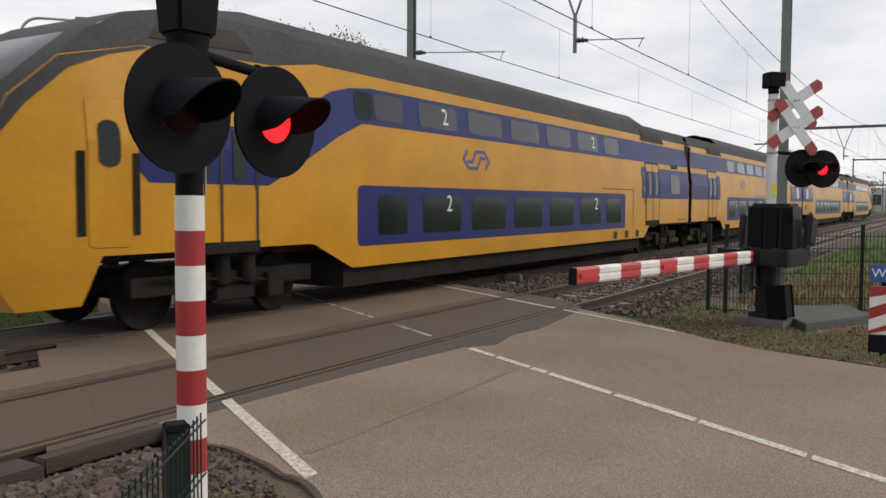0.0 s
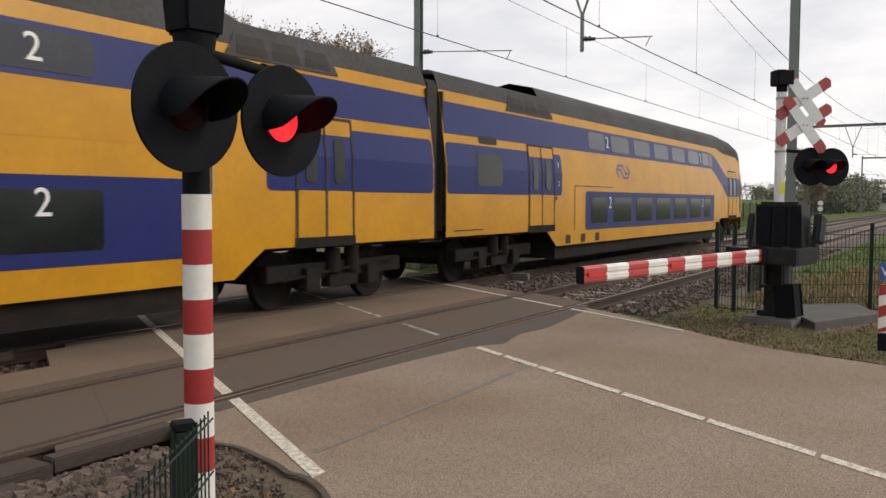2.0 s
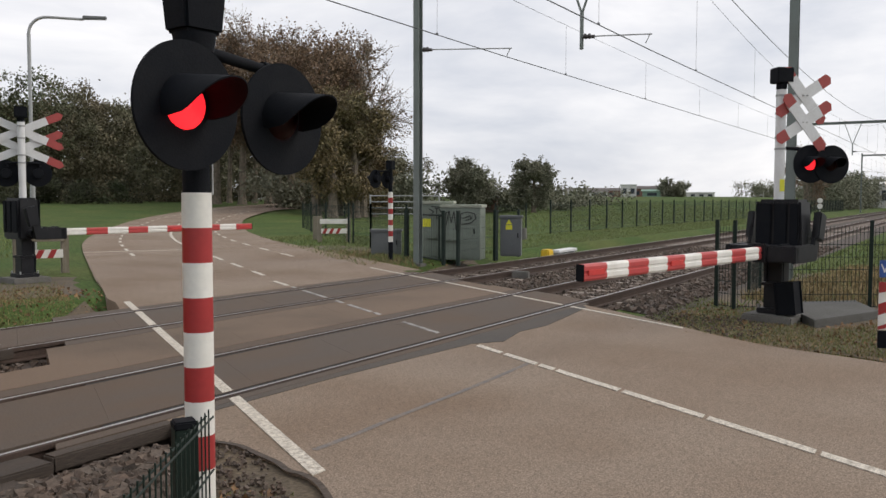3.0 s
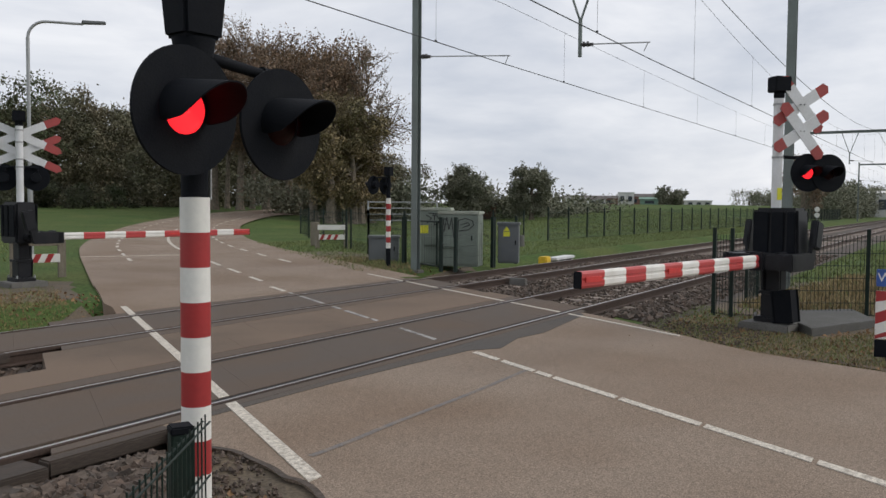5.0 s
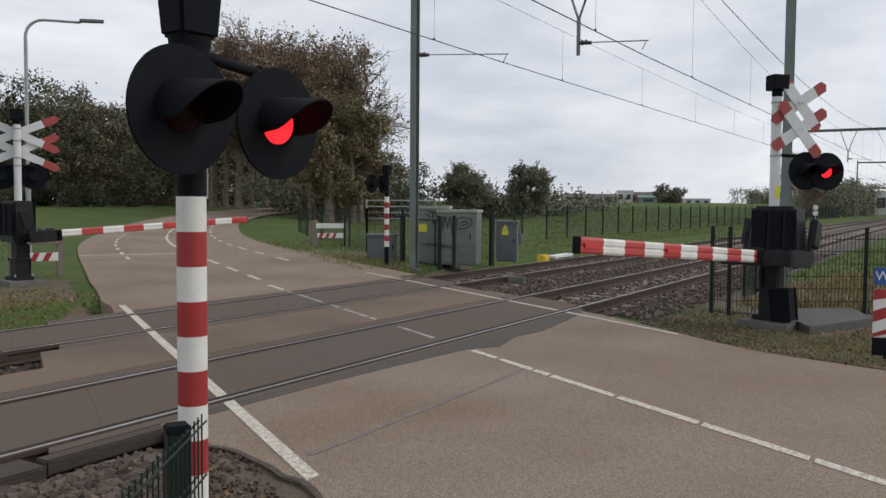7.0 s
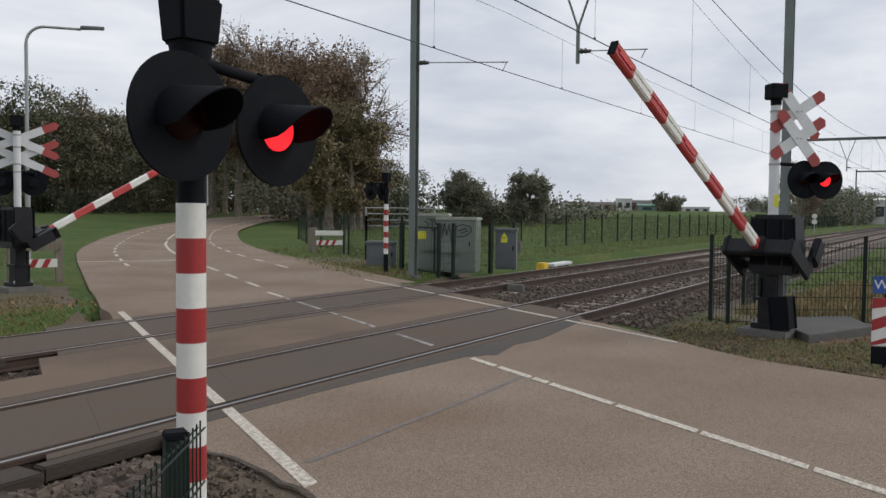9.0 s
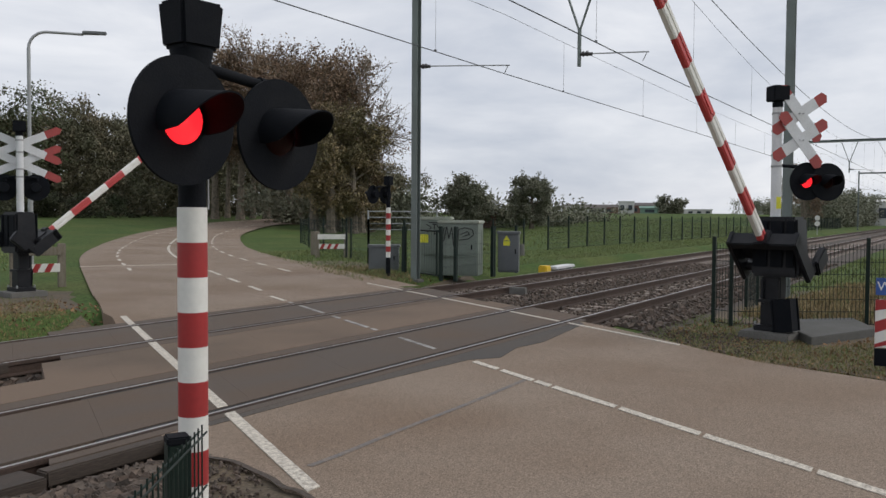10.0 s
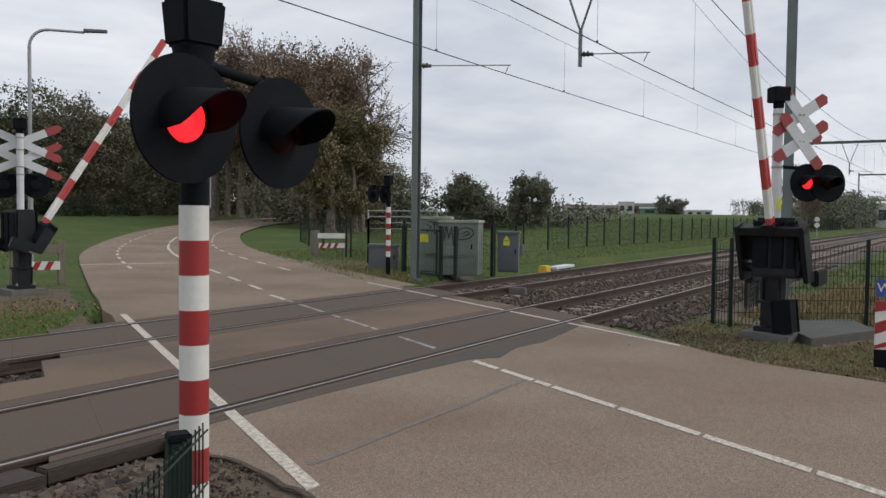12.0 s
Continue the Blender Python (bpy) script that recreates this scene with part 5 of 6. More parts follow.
def scrawl(c, strokes, z0, size, y):
    for st in strokes:
        bm = fresh()
        for a, b in zip(st, st[1:]):
            A, B = Vector((a[0] * size, y, z0 + a[1] * size)), Vector((b[0] * size, y, z0 + b[1] * size))
            tube(bm, A, B, 0.014, n=5)
        bm.transform(Matrix.Translation((0, y, 0)) @ Matrix.Diagonal((1, 0.15, 1, 1)) @ Matrix.Translation((0, -y, 0)))
        part("spray_stroke", bm, GRAFFITI, c)


CAB_A = cabinet(21.6, 13.5, -66, 0.92, 0.7, 1.62, "grey-green steel signalling cabinet with spray scrawl", CABINET, CABINET_TOP, 1)
CAB_B = cabinet(21.52, 12.58, -72, 1.16, 0.8, 1.52, "grey-green steel cabinet with black spray scrawl", CABINET, CABINET_TOP, 1)
scrawl(CAB_B, [[(-0.62, 0), (-0.5, 0.62), (-0.4, 0.1), (-0.28, 0.6), (-0.2, -0.15), (-0.12, -0.45)], [(-0.02, -0.35), (0.02, 0.5), (0.3, 0.58), (0.62, 0.5), (0.68, 0.3), (0.45, 0.1), (0.05, 0.05)], [(0.12, 0.3), (0.42, 0.42), (0.5, 0.3), (0.2, 0.2)], [(-0.68, 0.1), (-0.62, 0.55), (-0.45, 0.58)]], 1.0, 0.68, -0.43)
scrawl(CAB_A, [[(-0.4, 0.5), (-0.15, 0.35), (-0.35, 0.1)], [(0.0, 0.5), (0.0, 0.0), (0.3, 0.2), (0.1, 0.5), (-0.1, 0.5)], [(-0.3, 0.6), (0.45, 0.55), (0.5, 0.35), (0.2, 0.1)]], 1.18, 0.6, -0.38)
for c, cx, cz, y in ((CAB_A, -0.3, 1.06, -0.375),):
    bm = fresh()
    box(bm, cx, y, cz, 0.24, 0.006, 0.24)
    part("warning_sticker", bm, YELLOW_SIGN, c, "yellow warning sticker")
for c, cx, cz, y, w in ((CAB_A, -0.12, 0.72, -0.41, 0.34), (CAB_B, -0.3, 0.68, -0.47, 0.46)):
    bm = fresh()
    box(bm, cx, y, cz, w, 0.1, 0.26)
    part("lock_box", bm, CABINET, c, "small steel lock box", bevel=0.02)
CAB_C = cabinet(23.5, 12.02, -68, 0.64, 0.42, 1.18, "small dark grey cabinet on legs", GREYBOX, GREYBOX, 1)
bm = fresh()
box(bm, -0.05, -0.235, 0.9, 0.2, 0.006, 0.14)
part("warning_sticker", bm, YELLOW_SIGN, CAB_C, "yellow warning sticker")
bm = fresh()
bm.faces.new([bm.verts.new(v) for v in ((-0.15, -0.238, 0.99), (0.05, -0.238, 0.99), (-0.05, -0.238, 1.14))])
part("warning_triangle", bm, YELLOW_SIGN, CAB_C, "yellow warning triangle")
CAB_D = cabinet(22.0, 15.7, -58, 0.95, 0.5, 0.72, "low dark grey concrete box beside the signal", GREYBOX, GREYBOX, 1)


def sign_gate(x, y, rz, label, w=1.15, top=WHITE):
    g = thing("road_end_gate", pose(x, y, -0.04, 0, 0, rz), label, "gate", "timber guard rails")
    for k in (-1, 1):
        bm = fresh()
        box(bm, k * w / 2, 0, 0.48, 0.17, 0.17, 1.1)
        part("post", bm, WOOD_GREY, g, bevel=0.015)
    bm = fresh()
    box(bm, 0, -0.1, 0.85, w, 0.04, 0.2)
    part("rail", bm, top, g, "weathered top board", bevel=0.006)
    bm = fresh()
    box(bm, 0, -0.1, 0.46, w - 0.1, 0.03, 0.2)
    b = part("striped_board", bm, WHITE, g, bevel=0.005)
    for k in range(int((w - 0.2) / 0.24)):
        x0 = -w / 2 + 0.08 + k * 0.27
        bm = fresh()
        bm.faces.new([bm.verts.new(v) for v in ((x0, -0.118, 0.36), (x0 + 0.13, -0.118, 0.36), (x0 + 0.23, -0.118, 0.56), (x0 + 0.1, -0.118, 0.56))])
        part("red_stripe", bm, RED, b)


sign_gate(26.9, 21.8, -46, "weathered timber guard rail with white and striped boards")
sign_gate(11.93, 18.45, -26.1, "grey timber guard rail with a striped board", 1.02, WOOD_GREY)
mesh_fence([(9.0, 19.0), (10.6, 20.6), (12.2, 22.6)], 1.4, "green mesh fence beyond the far barrier", step=0.09, wire_r=0.004)


def bollard():
    b = thing("timber_bollard", pose(28.0, 23.6, -0.04), "short weathered timber post with a white cap", "bollard")
    bm = fresh()
    box(bm, 0, 0, 0.5, 0.3, 0.3, 1.05)
    part("post", bm, WOOD_GREY, b, bevel=0.03)
    bm = fresh()
    box(bm, 0, -0.16, 0.85, 0.22, 0.02, 0.22)
    part("plate", bm, WHITE, b)


bollard()


def street_lamp(x, y, h, az, label, r=0.07):
    s = thing("street_lamp", pose(x, y, -0.05, 0, 0, az), label, "street lamp", "street lamps")
    bm = fresh()
    tube(bm, (0, 0, 0), (0, 0, h * 0.4), r, n=12)
    tube(bm, (0, 0, h * 0.4), (0, 0, h - 0.5), r * 0.72, n=12)
    prev = Vector((0, 0, h - 0.5))
    for k in range(1, 7):
        a = radians(15 * k)
        q = Vector((0.5 * (1 - math.cos(a)), 0, h - 0.5 + 0.5 * math.sin(a)))
        tube(bm, prev, q, r * 0.6, n=10)
        prev = q
    tube(bm, prev, prev + Vector((0.95, 0, 0.01)), r * 0.55, n=10)
    part("pole", bm, GALV, s, "grey galvanised pole", smooth=True)
    bm = fresh()
    box(bm, 1.75, 0, h + 0.06, 0.66, 0.24, 0.09)
    for v in bm.verts:
        if v.co.x > 1.9:
            v.co.z += 0.03
            v.co.y *= 0.6
    part("lantern", bm, GREYBOX, s, "flat dark lantern head", bevel=0.02)


street_lamp(14.58, 22.87, 6.95, -36, "tall grey street lamp with curved arm by the road")


def track_bits():
    b = thing("track_box", pose(25.8, 11.85, -0.22), "yellow trackside box beside the far track", "trackside box")
    bm = fresh()
    box(bm, 0, 0, 0.14, 0.42, 0.3, 0.28)
    part("body", bm, YELLOW, b, bevel=0.04)
    b = thing("track_cover", pose(27.4, 11.95, -0.2, 0, 0, 4), "low white trackside cover", "trackside cover")
    bm = fresh()
    box(bm, 0, 0, 0.14, 1.9, 0.35, 0.1)
    part("cover", bm, WHITE_PAINT, b, bevel=0.02)
    bm = fresh()
    for k in (-0.7, 0.0, 0.7):
        box(bm, k, 0, 0.06, 0.1, 0.3, 0.14)
    part("feet", bm, GALV, b)
    k = thing("marker_post", pose(33.3, 16.4, -0.05), "small pale concrete marker post", "marker post")
    bm = fresh()
    tube(bm, (0, 0, 0), (0, 0, 0.52), 0.13, 0.11, n=12)
    part("post", bm, CONCRETE, k, bevel=0.02)
    s = thing("track_sign", pose(95.0, 12.9, -0.1), "two round white track signs on a post", "track sign")
    bm = fresh()
    tube(bm, (0, 0, 0), (0, 0, 1.9), 0.04, n=8)
    part("post", bm, GALV, s)
    for z in (1.15, 1.75):
        bm = fresh()
        tube(bm, (-0.05, -0.0, z), (-0.08, -0.0, z), 0.26, n=20)
        part("disc", bm, WHITE, s)


track_bits()


def field_gate():
    g = thing("field_gate", pose(28.8, 20.2, -0.05, 0, 0, -54), "pale galvanised tubular field gate behind the fence", "gate")
    for x in (-0.95, 1.9):
        bm = fresh()
        tube(bm, (x, 0, 0), (x, 0, 1.95), 0.035, n=8)
        part("post", bm, GALV, g)
    for z in (1.15, 1.4, 1.65, 1.9):
        bm = fresh()
        tube(bm, (-0.95, 0, z), (1.9, 0, z), 0.022, n=8)
        part("rail", bm, GALV, g)


field_gate()


# ---- trees, hedges and grass ----
def leaf_cloud(rng, centres, per, spread, size, squash=0.8):
    """Many small leaf faces round the given centres."""
    c = np.repeat(np.asarray(centres), per, axis=0)
    n = len(c)
    p = c + rng.normal(0, 1, (n, 3)) * np.array((spread, spread, spread * squash))
    a = rng.normal(0, 1, (n, 3))
    a /= np.linalg.norm(a, axis=1)[:, None]
    b = np.cross(a, rng.normal(0, 1, (n, 3)))
    b /= np.linalg.norm(b, axis=1)[:, None] + 1e-9
    s = size * rng.uniform(0.6, 1.4, (n, 1))
    v = np.stack([p - a * s, p + b * s * 0.6, p + a * s, p - b * s * 0.6], axis=1).reshape(-1, 3)
    f = np.arange(4 * n).reshape(-1, 4)
    return v, f


def tubes(a, b, r0, r1, n):
    """Many tapered tubes from points a to points b, as arrays of corners and faces."""
    w = b - a
    w = w / (np.linalg.norm(w, axis=1)[:, None] + 1e-9)
    u = np.cross(w, np.array((0.31, 0.92, 0.21)))
    u /= np.linalg.norm(u, axis=1)[:, None] + 1e-9
    v = np.cross(w, u)
    t = 2 * np.pi * np.arange(n) / n
    ring = u[:, None, :] * np.cos(t)[None, :, None] + v[:, None, :] * np.sin(t)[None, :, None]
    p = np.concatenate([a[:, None, :] + ring * r0[:, None, None], b[:, None, :] + ring * r1[:, None, None]], axis=1)
    k = np.arange(n)
    f = np.stack([k, (k + 1) % n, n + (k + 1) % n, n + k], axis=1)
    return p.reshape(-1, 3), (f[None] + (np.arange(len(a)) * 2 * n)[:, None, None]).reshape(-1, 4)


def tree(x, y, h, r, crown, bole, seed, leaf, label, limbs=16, boughs=9, twigs=8, per=5, size=0.11, keep=1.0, thick=0.03):
    """A trunk with a clear bole, rising limbs, boughs and twigs that fill a rounded crown, and leaves at the twigs."""
    rng = np.random.default_rng(seed)
    t = thing("tree", pose(x, y, ground_height(x, y) - 0.1, 0, 0, seed * 47 % 360), label, "tree", "trees")
    mid, tall = (bole + h) / 2, (h - bole) / 2
    V, F, k = [], [], 0

    def add(a, b, r0, r1, n):
        nonlocal k
        v, f = tubes(np.asarray(a, float), np.asarray(b, float), np.asarray(r0, float), np.asarray(r1, float), n)
        V.append(v)
        F.append(f + k)
        k += len(v)

    zs = np.array([0.0, 0.04, 0.3, 0.55, 0.8]) * h
    lean = rng.normal(0, 0.012 * h, (5, 2)) * (zs / h)[:, None]
    stem = np.column_stack([lean, zs])
    rad = r * np.array([1.5, 1.05, 0.85, 0.55, 0.18])
    add(stem[:-1], stem[1:], rad[:-1], rad[1:], 9)

    def inside(n, low, high):
        d = rng.normal(0, 1, (n, 3))
        d /= np.linalg.norm(d, axis=1)[:, None]
        return d * rng.uniform(low, high, (n, 1)) * (crown, crown, tall) + (0, 0, mid)

    ends = inside(limbs, 0.45, 0.8)
    z0 = np.clip(ends[:, 2] - rng.uniform(0.15, 0.45, limbs) * h * 0.6, bole * 0.75, 0.75 * h)
    root = np.column_stack([np.interp(z0, zs, stem[:, 0]), np.interp(z0, zs, stem[:, 1]), z0])
    bend = root * 0.5 + ends * 0.5 + np.column_stack([rng.normal(0, 0.3, (limbs, 2)), -0.1 * (ends[:, 2] - z0)])
    lr = r * rng.uniform(0.22, 0.36, limbs)
    add(root, bend, lr, lr * 0.7, 6)
    add(bend, ends, lr * 0.7, lr * 0.35, 5)
    at = np.repeat(np.arange(limbs), boughs)
    u = rng.uniform(0, 1, (len(at), 1))
    start = bend[at] * (1 - u) + ends[at] * u
    out = start - (0, 0, mid - 0.3 * tall)
    out /= np.linalg.norm(out, axis=1)[:, None] + 1e-9
    tip = start + (out * 0.8 + rng.normal(0, 0.55, start.shape)) * crown * rng.uniform(0.22, 0.46, (len(at), 1))
    off = (tip - (0, 0, mid)) / (crown, crown, tall)
    far = np.linalg.norm(off, axis=1)[:, None]
    tip = np.where(far > 1.0, off / far * (crown, crown, tall) * rng.uniform(0.9, 1.04, far.shape) + (0, 0, mid), tip)
    add(start, tip, np.full(len(at), thick * 1.5), np.full(len(at), thick * 0.8), 3)
    at = np.repeat(np.arange(len(tip)), twigs)
    u = rng.uniform(0.25, 1, (len(at), 1))
    a = start[at] * (1 - u) + tip[at] * u
    d = tip[at] - start[at]
    d /= np.linalg.norm(d, axis=1)[:, None] + 1e-9
    b = a + (d * 0.6 + rng.normal(0, 0.5, a.shape) + (0, 0, 0.15)) * crown * rng.uniform(0.10, 0.24, (len(at), 1))
    add(a, b, np.full(len(at), thick * 0.7), np.full(len(at), thick * 0.35), 3)
    raw("trunk", np.concatenate(V).tolist(), np.concatenate(F).tolist(), BARK, t)
    spots = np.concatenate([b, a * 0.4 + b * 0.6])
    spots = spots[rng.random(len(spots)) < keep]
    if len(spots) and per:
        lv, lf = leaf_cloud(rng, spots, per, crown * 0.055, size)
        raw("crown", lv.tolist(), lf.tolist(), leaf, t)
    return t


def stand(name, label, boxes, leaf, n, size, seed, group=""):
    """A far wood or hedge: many clumps of small leaves over a depth, with an uneven outline."""
    rng = np.random.default_rng(seed)
    cs = []
    for x0, y0, x1, y1, depth, h, low in boxes:
        L = math.hypot(x1 - x0, y1 - y0)
        m = max(2, int(L / 2.2))
        for i in range(m):
            u = (i + rng.uniform(-0.3, 0.3)) / m
            hh = h * rng.uniform(0.75, 1.08)
            cx, cy = x0 + (x1 - x0) * u, y0 + (y1 - y0) * u
            ww = 1.9
            for _ in range(int(hh * 2.2)):
                z = low + (hh - low) * rng.uniform(0, 1)
                sp = ww * math.sqrt(max(0.15, 1 - ((z - hh * 0.45) / (hh * 0.62)) ** 2))
                cs.append((cx + rng.normal(0, sp), cy + rng.uniform(0, depth), z + ground_height(cx, cy)))
    v, f = leaf_cloud(rng, cs, n, max(0.4, size * 3.6), size)
    ob = raw(name, v.tolist(), f.tolist(), leaf)
    return tagged(ob, label, name.replace("_", " "), group, "stuff")


# avenue trees beside the bending road: heading, distance, height, crown, bole, seed, share of leaves
for az, r, h, crown, bole, sd, keep, leaf in ((43.4, 102, 22.3, 5.6, 7.0, 31, 0.35, LEAF_BROWN), (45.0, 100, 21.8, 5.4, 7.0, 32, 0.6, LEAF_BROWN), (46.7, 100, 21.4, 5.4, 7.0, 33, 0.85, LEAF_BROWN), (48.2, 92, 19.8, 5.2, 6.0, 34, 0.95, LEAF_BROWN), (49.8, 80, 17.6, 5.0, 5.0, 35, 1.0, LEAF_BROWN),
                                              (51.3, 84, 17.8, 5.2, 5.0, 36, 0.95, LEAF_BROWN), (52.9, 82, 17.4, 5.7, 4.4, 39, 0.10, LEAF_BROWN), (50.9, 76, 11.5, 4.4, 2.4, 37, 1.0, LEAF_AUTUMN), (52.4, 78, 11.0, 3.8, 1.8, 38, 1.0, LEAF_AUTUMN), (53.6, 84, 6.5, 2.4, 0.8, 40, 0.9, LEAF_AUTUMN)):
    tree(r * math.sin(radians(az)), r * math.cos(radians(az)), h, 0.42, crown, bole, sd, leaf, "tall autumn tree with thinning brown leaves beside the road" if h > 12 else "smaller olive-brown tree below the avenue's crowns", limbs=20, boughs=11, per=6, size=0.12, keep=keep)
for az, r in ((42.4, 96), (44.2, 108), (45.8, 106), (47.4, 104), (48.9, 100)):
    tree(r * math.sin(radians(az)), r * math.cos(radians(az)), 18.0, 0.30, 4.4, 7.0, int(az * 10), LEAF_BROWN, "slender tree trunk in the avenue's shade", limbs=12, boughs=8, keep=0.8)
stand("woodland", "dense dark autumn woodland beyond the road", [(50, 106, 72, 94, 9, 14.8, 0.0), (70, 97, 84, 102, 9, 15.0, 0.0), (72, 84, 82, 82, 7, 10.0, 0.0), (84, 88, 106, 86, 9, 14.0, 0.0), (104, 93, 122, 78, 8, 10.0, 0.0), (100, 84, 84, 62, 4, 8.5, 0.0), (96, 66, 84, 58, 3, 6.0, 0.0), (56, 116, 100, 112, 8, 14.5, 0.0), (84, 104, 108, 98, 8, 14.5, 0.0)], LEAF_DARK, 140, 0.18, 3)
stand("woodland", "green and brown trees at the wood's edge", [(50, 103, 66, 94, 6, 16.0, 5.0)], LEAF_GREEN, 70, 0.18, 4)
stand("hedge", "clipped brown-green hedge in front of the wood", [(50.0, 92.0, 66.5, 80.5, 2.0, 2.3, 0.0)], HEDGE, 330, 0.13, 6)
# the far trees and bush take the leaves with haze in their colour
stand("distant_trees", "low trees on the horizon, leaf colour paled for haze", [(66, 60, 84, 50, 4, 5.2, 0), (80, 53, 97, 46, 4, 4.0, 0), (96, 47, 104, 40, 4, 3.6, 0), (104, 46, 130, 45, 5, 1.5, 0), (300, 24, 420, 10, 12, 9.0, 0), (230, 42, 300, 28, 10, 3.5, 0), (150, 17.5, 240, 15, 6, 6.0, 0)], LEAF_HAZED, 90, 0.2, 8)
tree(86.7, 49.9, 6.1, 0.3, 3.0, 0.8, 51, LEAF_HAZED, "wide round green tree beyond the meadow, paled for haze", limbs=22, boughs=10, per=8, size=0.11)
tree(90.2, 43.2, 6.3, 0.3, 2.7, 0.8, 52, LEAF_HAZED, "round green tree beyond the meadow", limbs=22, boughs=10, per=8, size=0.11)
tree(176.0, 52.0, 3.6, 0.3, 3.4, 0.2, 54, LEAF_HAZED, "distant round bush by the sheds", limbs=12, boughs=6, per=10, size=0.16)
tree(120.0, 18.0, 9.8, 0.35, 3.2, 1.2, 53, LEAF_BROWN, "thin bare tree beside the track", limbs=16, boughs=8, per=3, keep=0.5)


def house(x, y, rz, w, d, h, roof_h, wall, roof, label, cols=3):
    b = thing("house", pose(x, y, ground_height(x, y) - 0.3, 0, 0, rz), label, "house", "distant buildings")
    bm = fresh()
    box(bm, 0, 0, h / 2, w, d, h)
    part("wall", bm, wall, b)
    bm = fresh()
    if roof_h > 0.3:
        a = [bm.verts.new(p) for p in ((-w / 2 - 0.3, -d / 2 - 0.3, h), (w / 2 + 0.3, -d / 2 - 0.3, h), (w / 2 + 0.3, d / 2 + 0.3, h), (-w / 2 - 0.3, d / 2 + 0.3, h), (-w / 2 - 0.3, 0, h + roof_h), (w / 2 + 0.3, 0, h + roof_h))]
        for q in ((0, 1, 5, 4), (2, 3, 4, 5), (0, 4, 3), (1, 2, 5), (0, 3, 2, 1)):
            bm.faces.new([a[i] for i in q])
    else:
        box(bm, 0, 0, h + 0.1, w + 0.3, d + 0.3, 0.25)
    part("roof", bm, roof, b)
    for k in range(cols):
        cx = -w / 2 + w * (k + 0.5) / cols
        bm = fresh()
        box(bm, cx, -d / 2 - 0.02, h * 0.55, w / cols * 0.5, 0.08, h * 0.4)
        part("window", bm, PANE, b)


house(94.0, 53.2, 30, 8, 5.5, 2.0, 3.3, BRICK, ROOF_DARK, "brick farmhouse with steep dark roof", 3)
house(199.5, 80.0, -68, 8.5, 7, 1.5, 0.8, WALL_WHITE, ROOF_DARK, "low white farm building with dark roof", 4)
house(189.1, 79.1, -67, 4.5, 5, 1.6, 0, WALL_WHITE, WALL_WHITE, "low white painted shed", 2)
house(203.0, 71.4, -70, 3.8, 5, 3.1, 0, WALL_WHITE, WALL_WHITE, "white cube-shaped distant house", 2)
house(218.0, 72.0, -72, 6, 6, 2.4, 0.8, BRICK, ROOF_DARK, "dark distant brick house", 3)
house(200.0, 64.5, -72, 4.4, 5, 1.6, 0.5, ROOF_GREEN, ROOF_GREEN, "pale green painted shed", 1)
house(226.0, 63.0, -74, 13, 7, 1.35, 0, WALL_WHITE, WALL_WHITE, "long pale low greenhouse", 6)
house(282.0, 102.6, -70, 36, 10, 2.6, 1.0, BRICK, ROOF_DARK, "long low dark building on the horizon", 6)
house(210.0, 19.0, -80, 10, 9, 5.5, 0.6, WALL_WHITE, WALL_WHITE, "white building by the railway", 3)
house(228.0, 13.5, -80, 16, 9, 3.6, 1.8, BRICK, ROOF_DARK, "red brick sheds by the railway", 3)


def grass(name, label, areas, mat, seed, cat="grass"):
    rng = np.random.default_rng(seed)
    V, F, k = [], [], 0
    for poly, n, hmin, hmax in areas:
        P = np.array(poly, float)
        lo, hi = P.min(0), P.max(0)
        pts = rng.uniform(lo, hi, (n, 2))
        inside = np.zeros(n, bool)
        for i in range(len(P)):
            a, b = P[i], P[(i + 1) % len(P)]
            c = (a[1] > pts[:, 1]) != (b[1] > pts[:, 1])
            inside ^= c & (pts[:, 0] < (b[0] - a[0]) * (pts[:, 1] - a[1]) / (b[1] - a[1] + 1e-12) + a[0])
        pts = pts[inside]
        m = len(pts)
        z = np.array([ground_height(x, y) for x, y in pts])
        h = rng.uniform(hmin, hmax, m)
        a = rng.uniform(0, 6.28, m)
        w = 0.12 * h + 0.004
        lean = rng.normal(0, 0.45, (m, 2)) * h[:, None]
        v = np.zeros((m, 3, 3))
        v[:, 0, :2] = pts + np.stack([np.cos(a), np.sin(a)], 1) * w[:, None]
        v[:, 1, :2] = pts - np.stack([np.cos(a), np.sin(a)], 1) * w[:, None]
        v[:, 0, 2] = v[:, 1, 2] = z - 0.01
        v[:, 2, :2] = pts + lean
        v[:, 2, 2] = z + h
        V.append(v.reshape(-1, 3))
        F.append(np.arange(3 * m).reshape(-1, 3) + k)
        k += 3 * m
    ob = raw(name, np.concatenate(V).tolist(), np.concatenate(F).tolist(), mat)
    return tagged(ob, label, cat, kind="stuff")


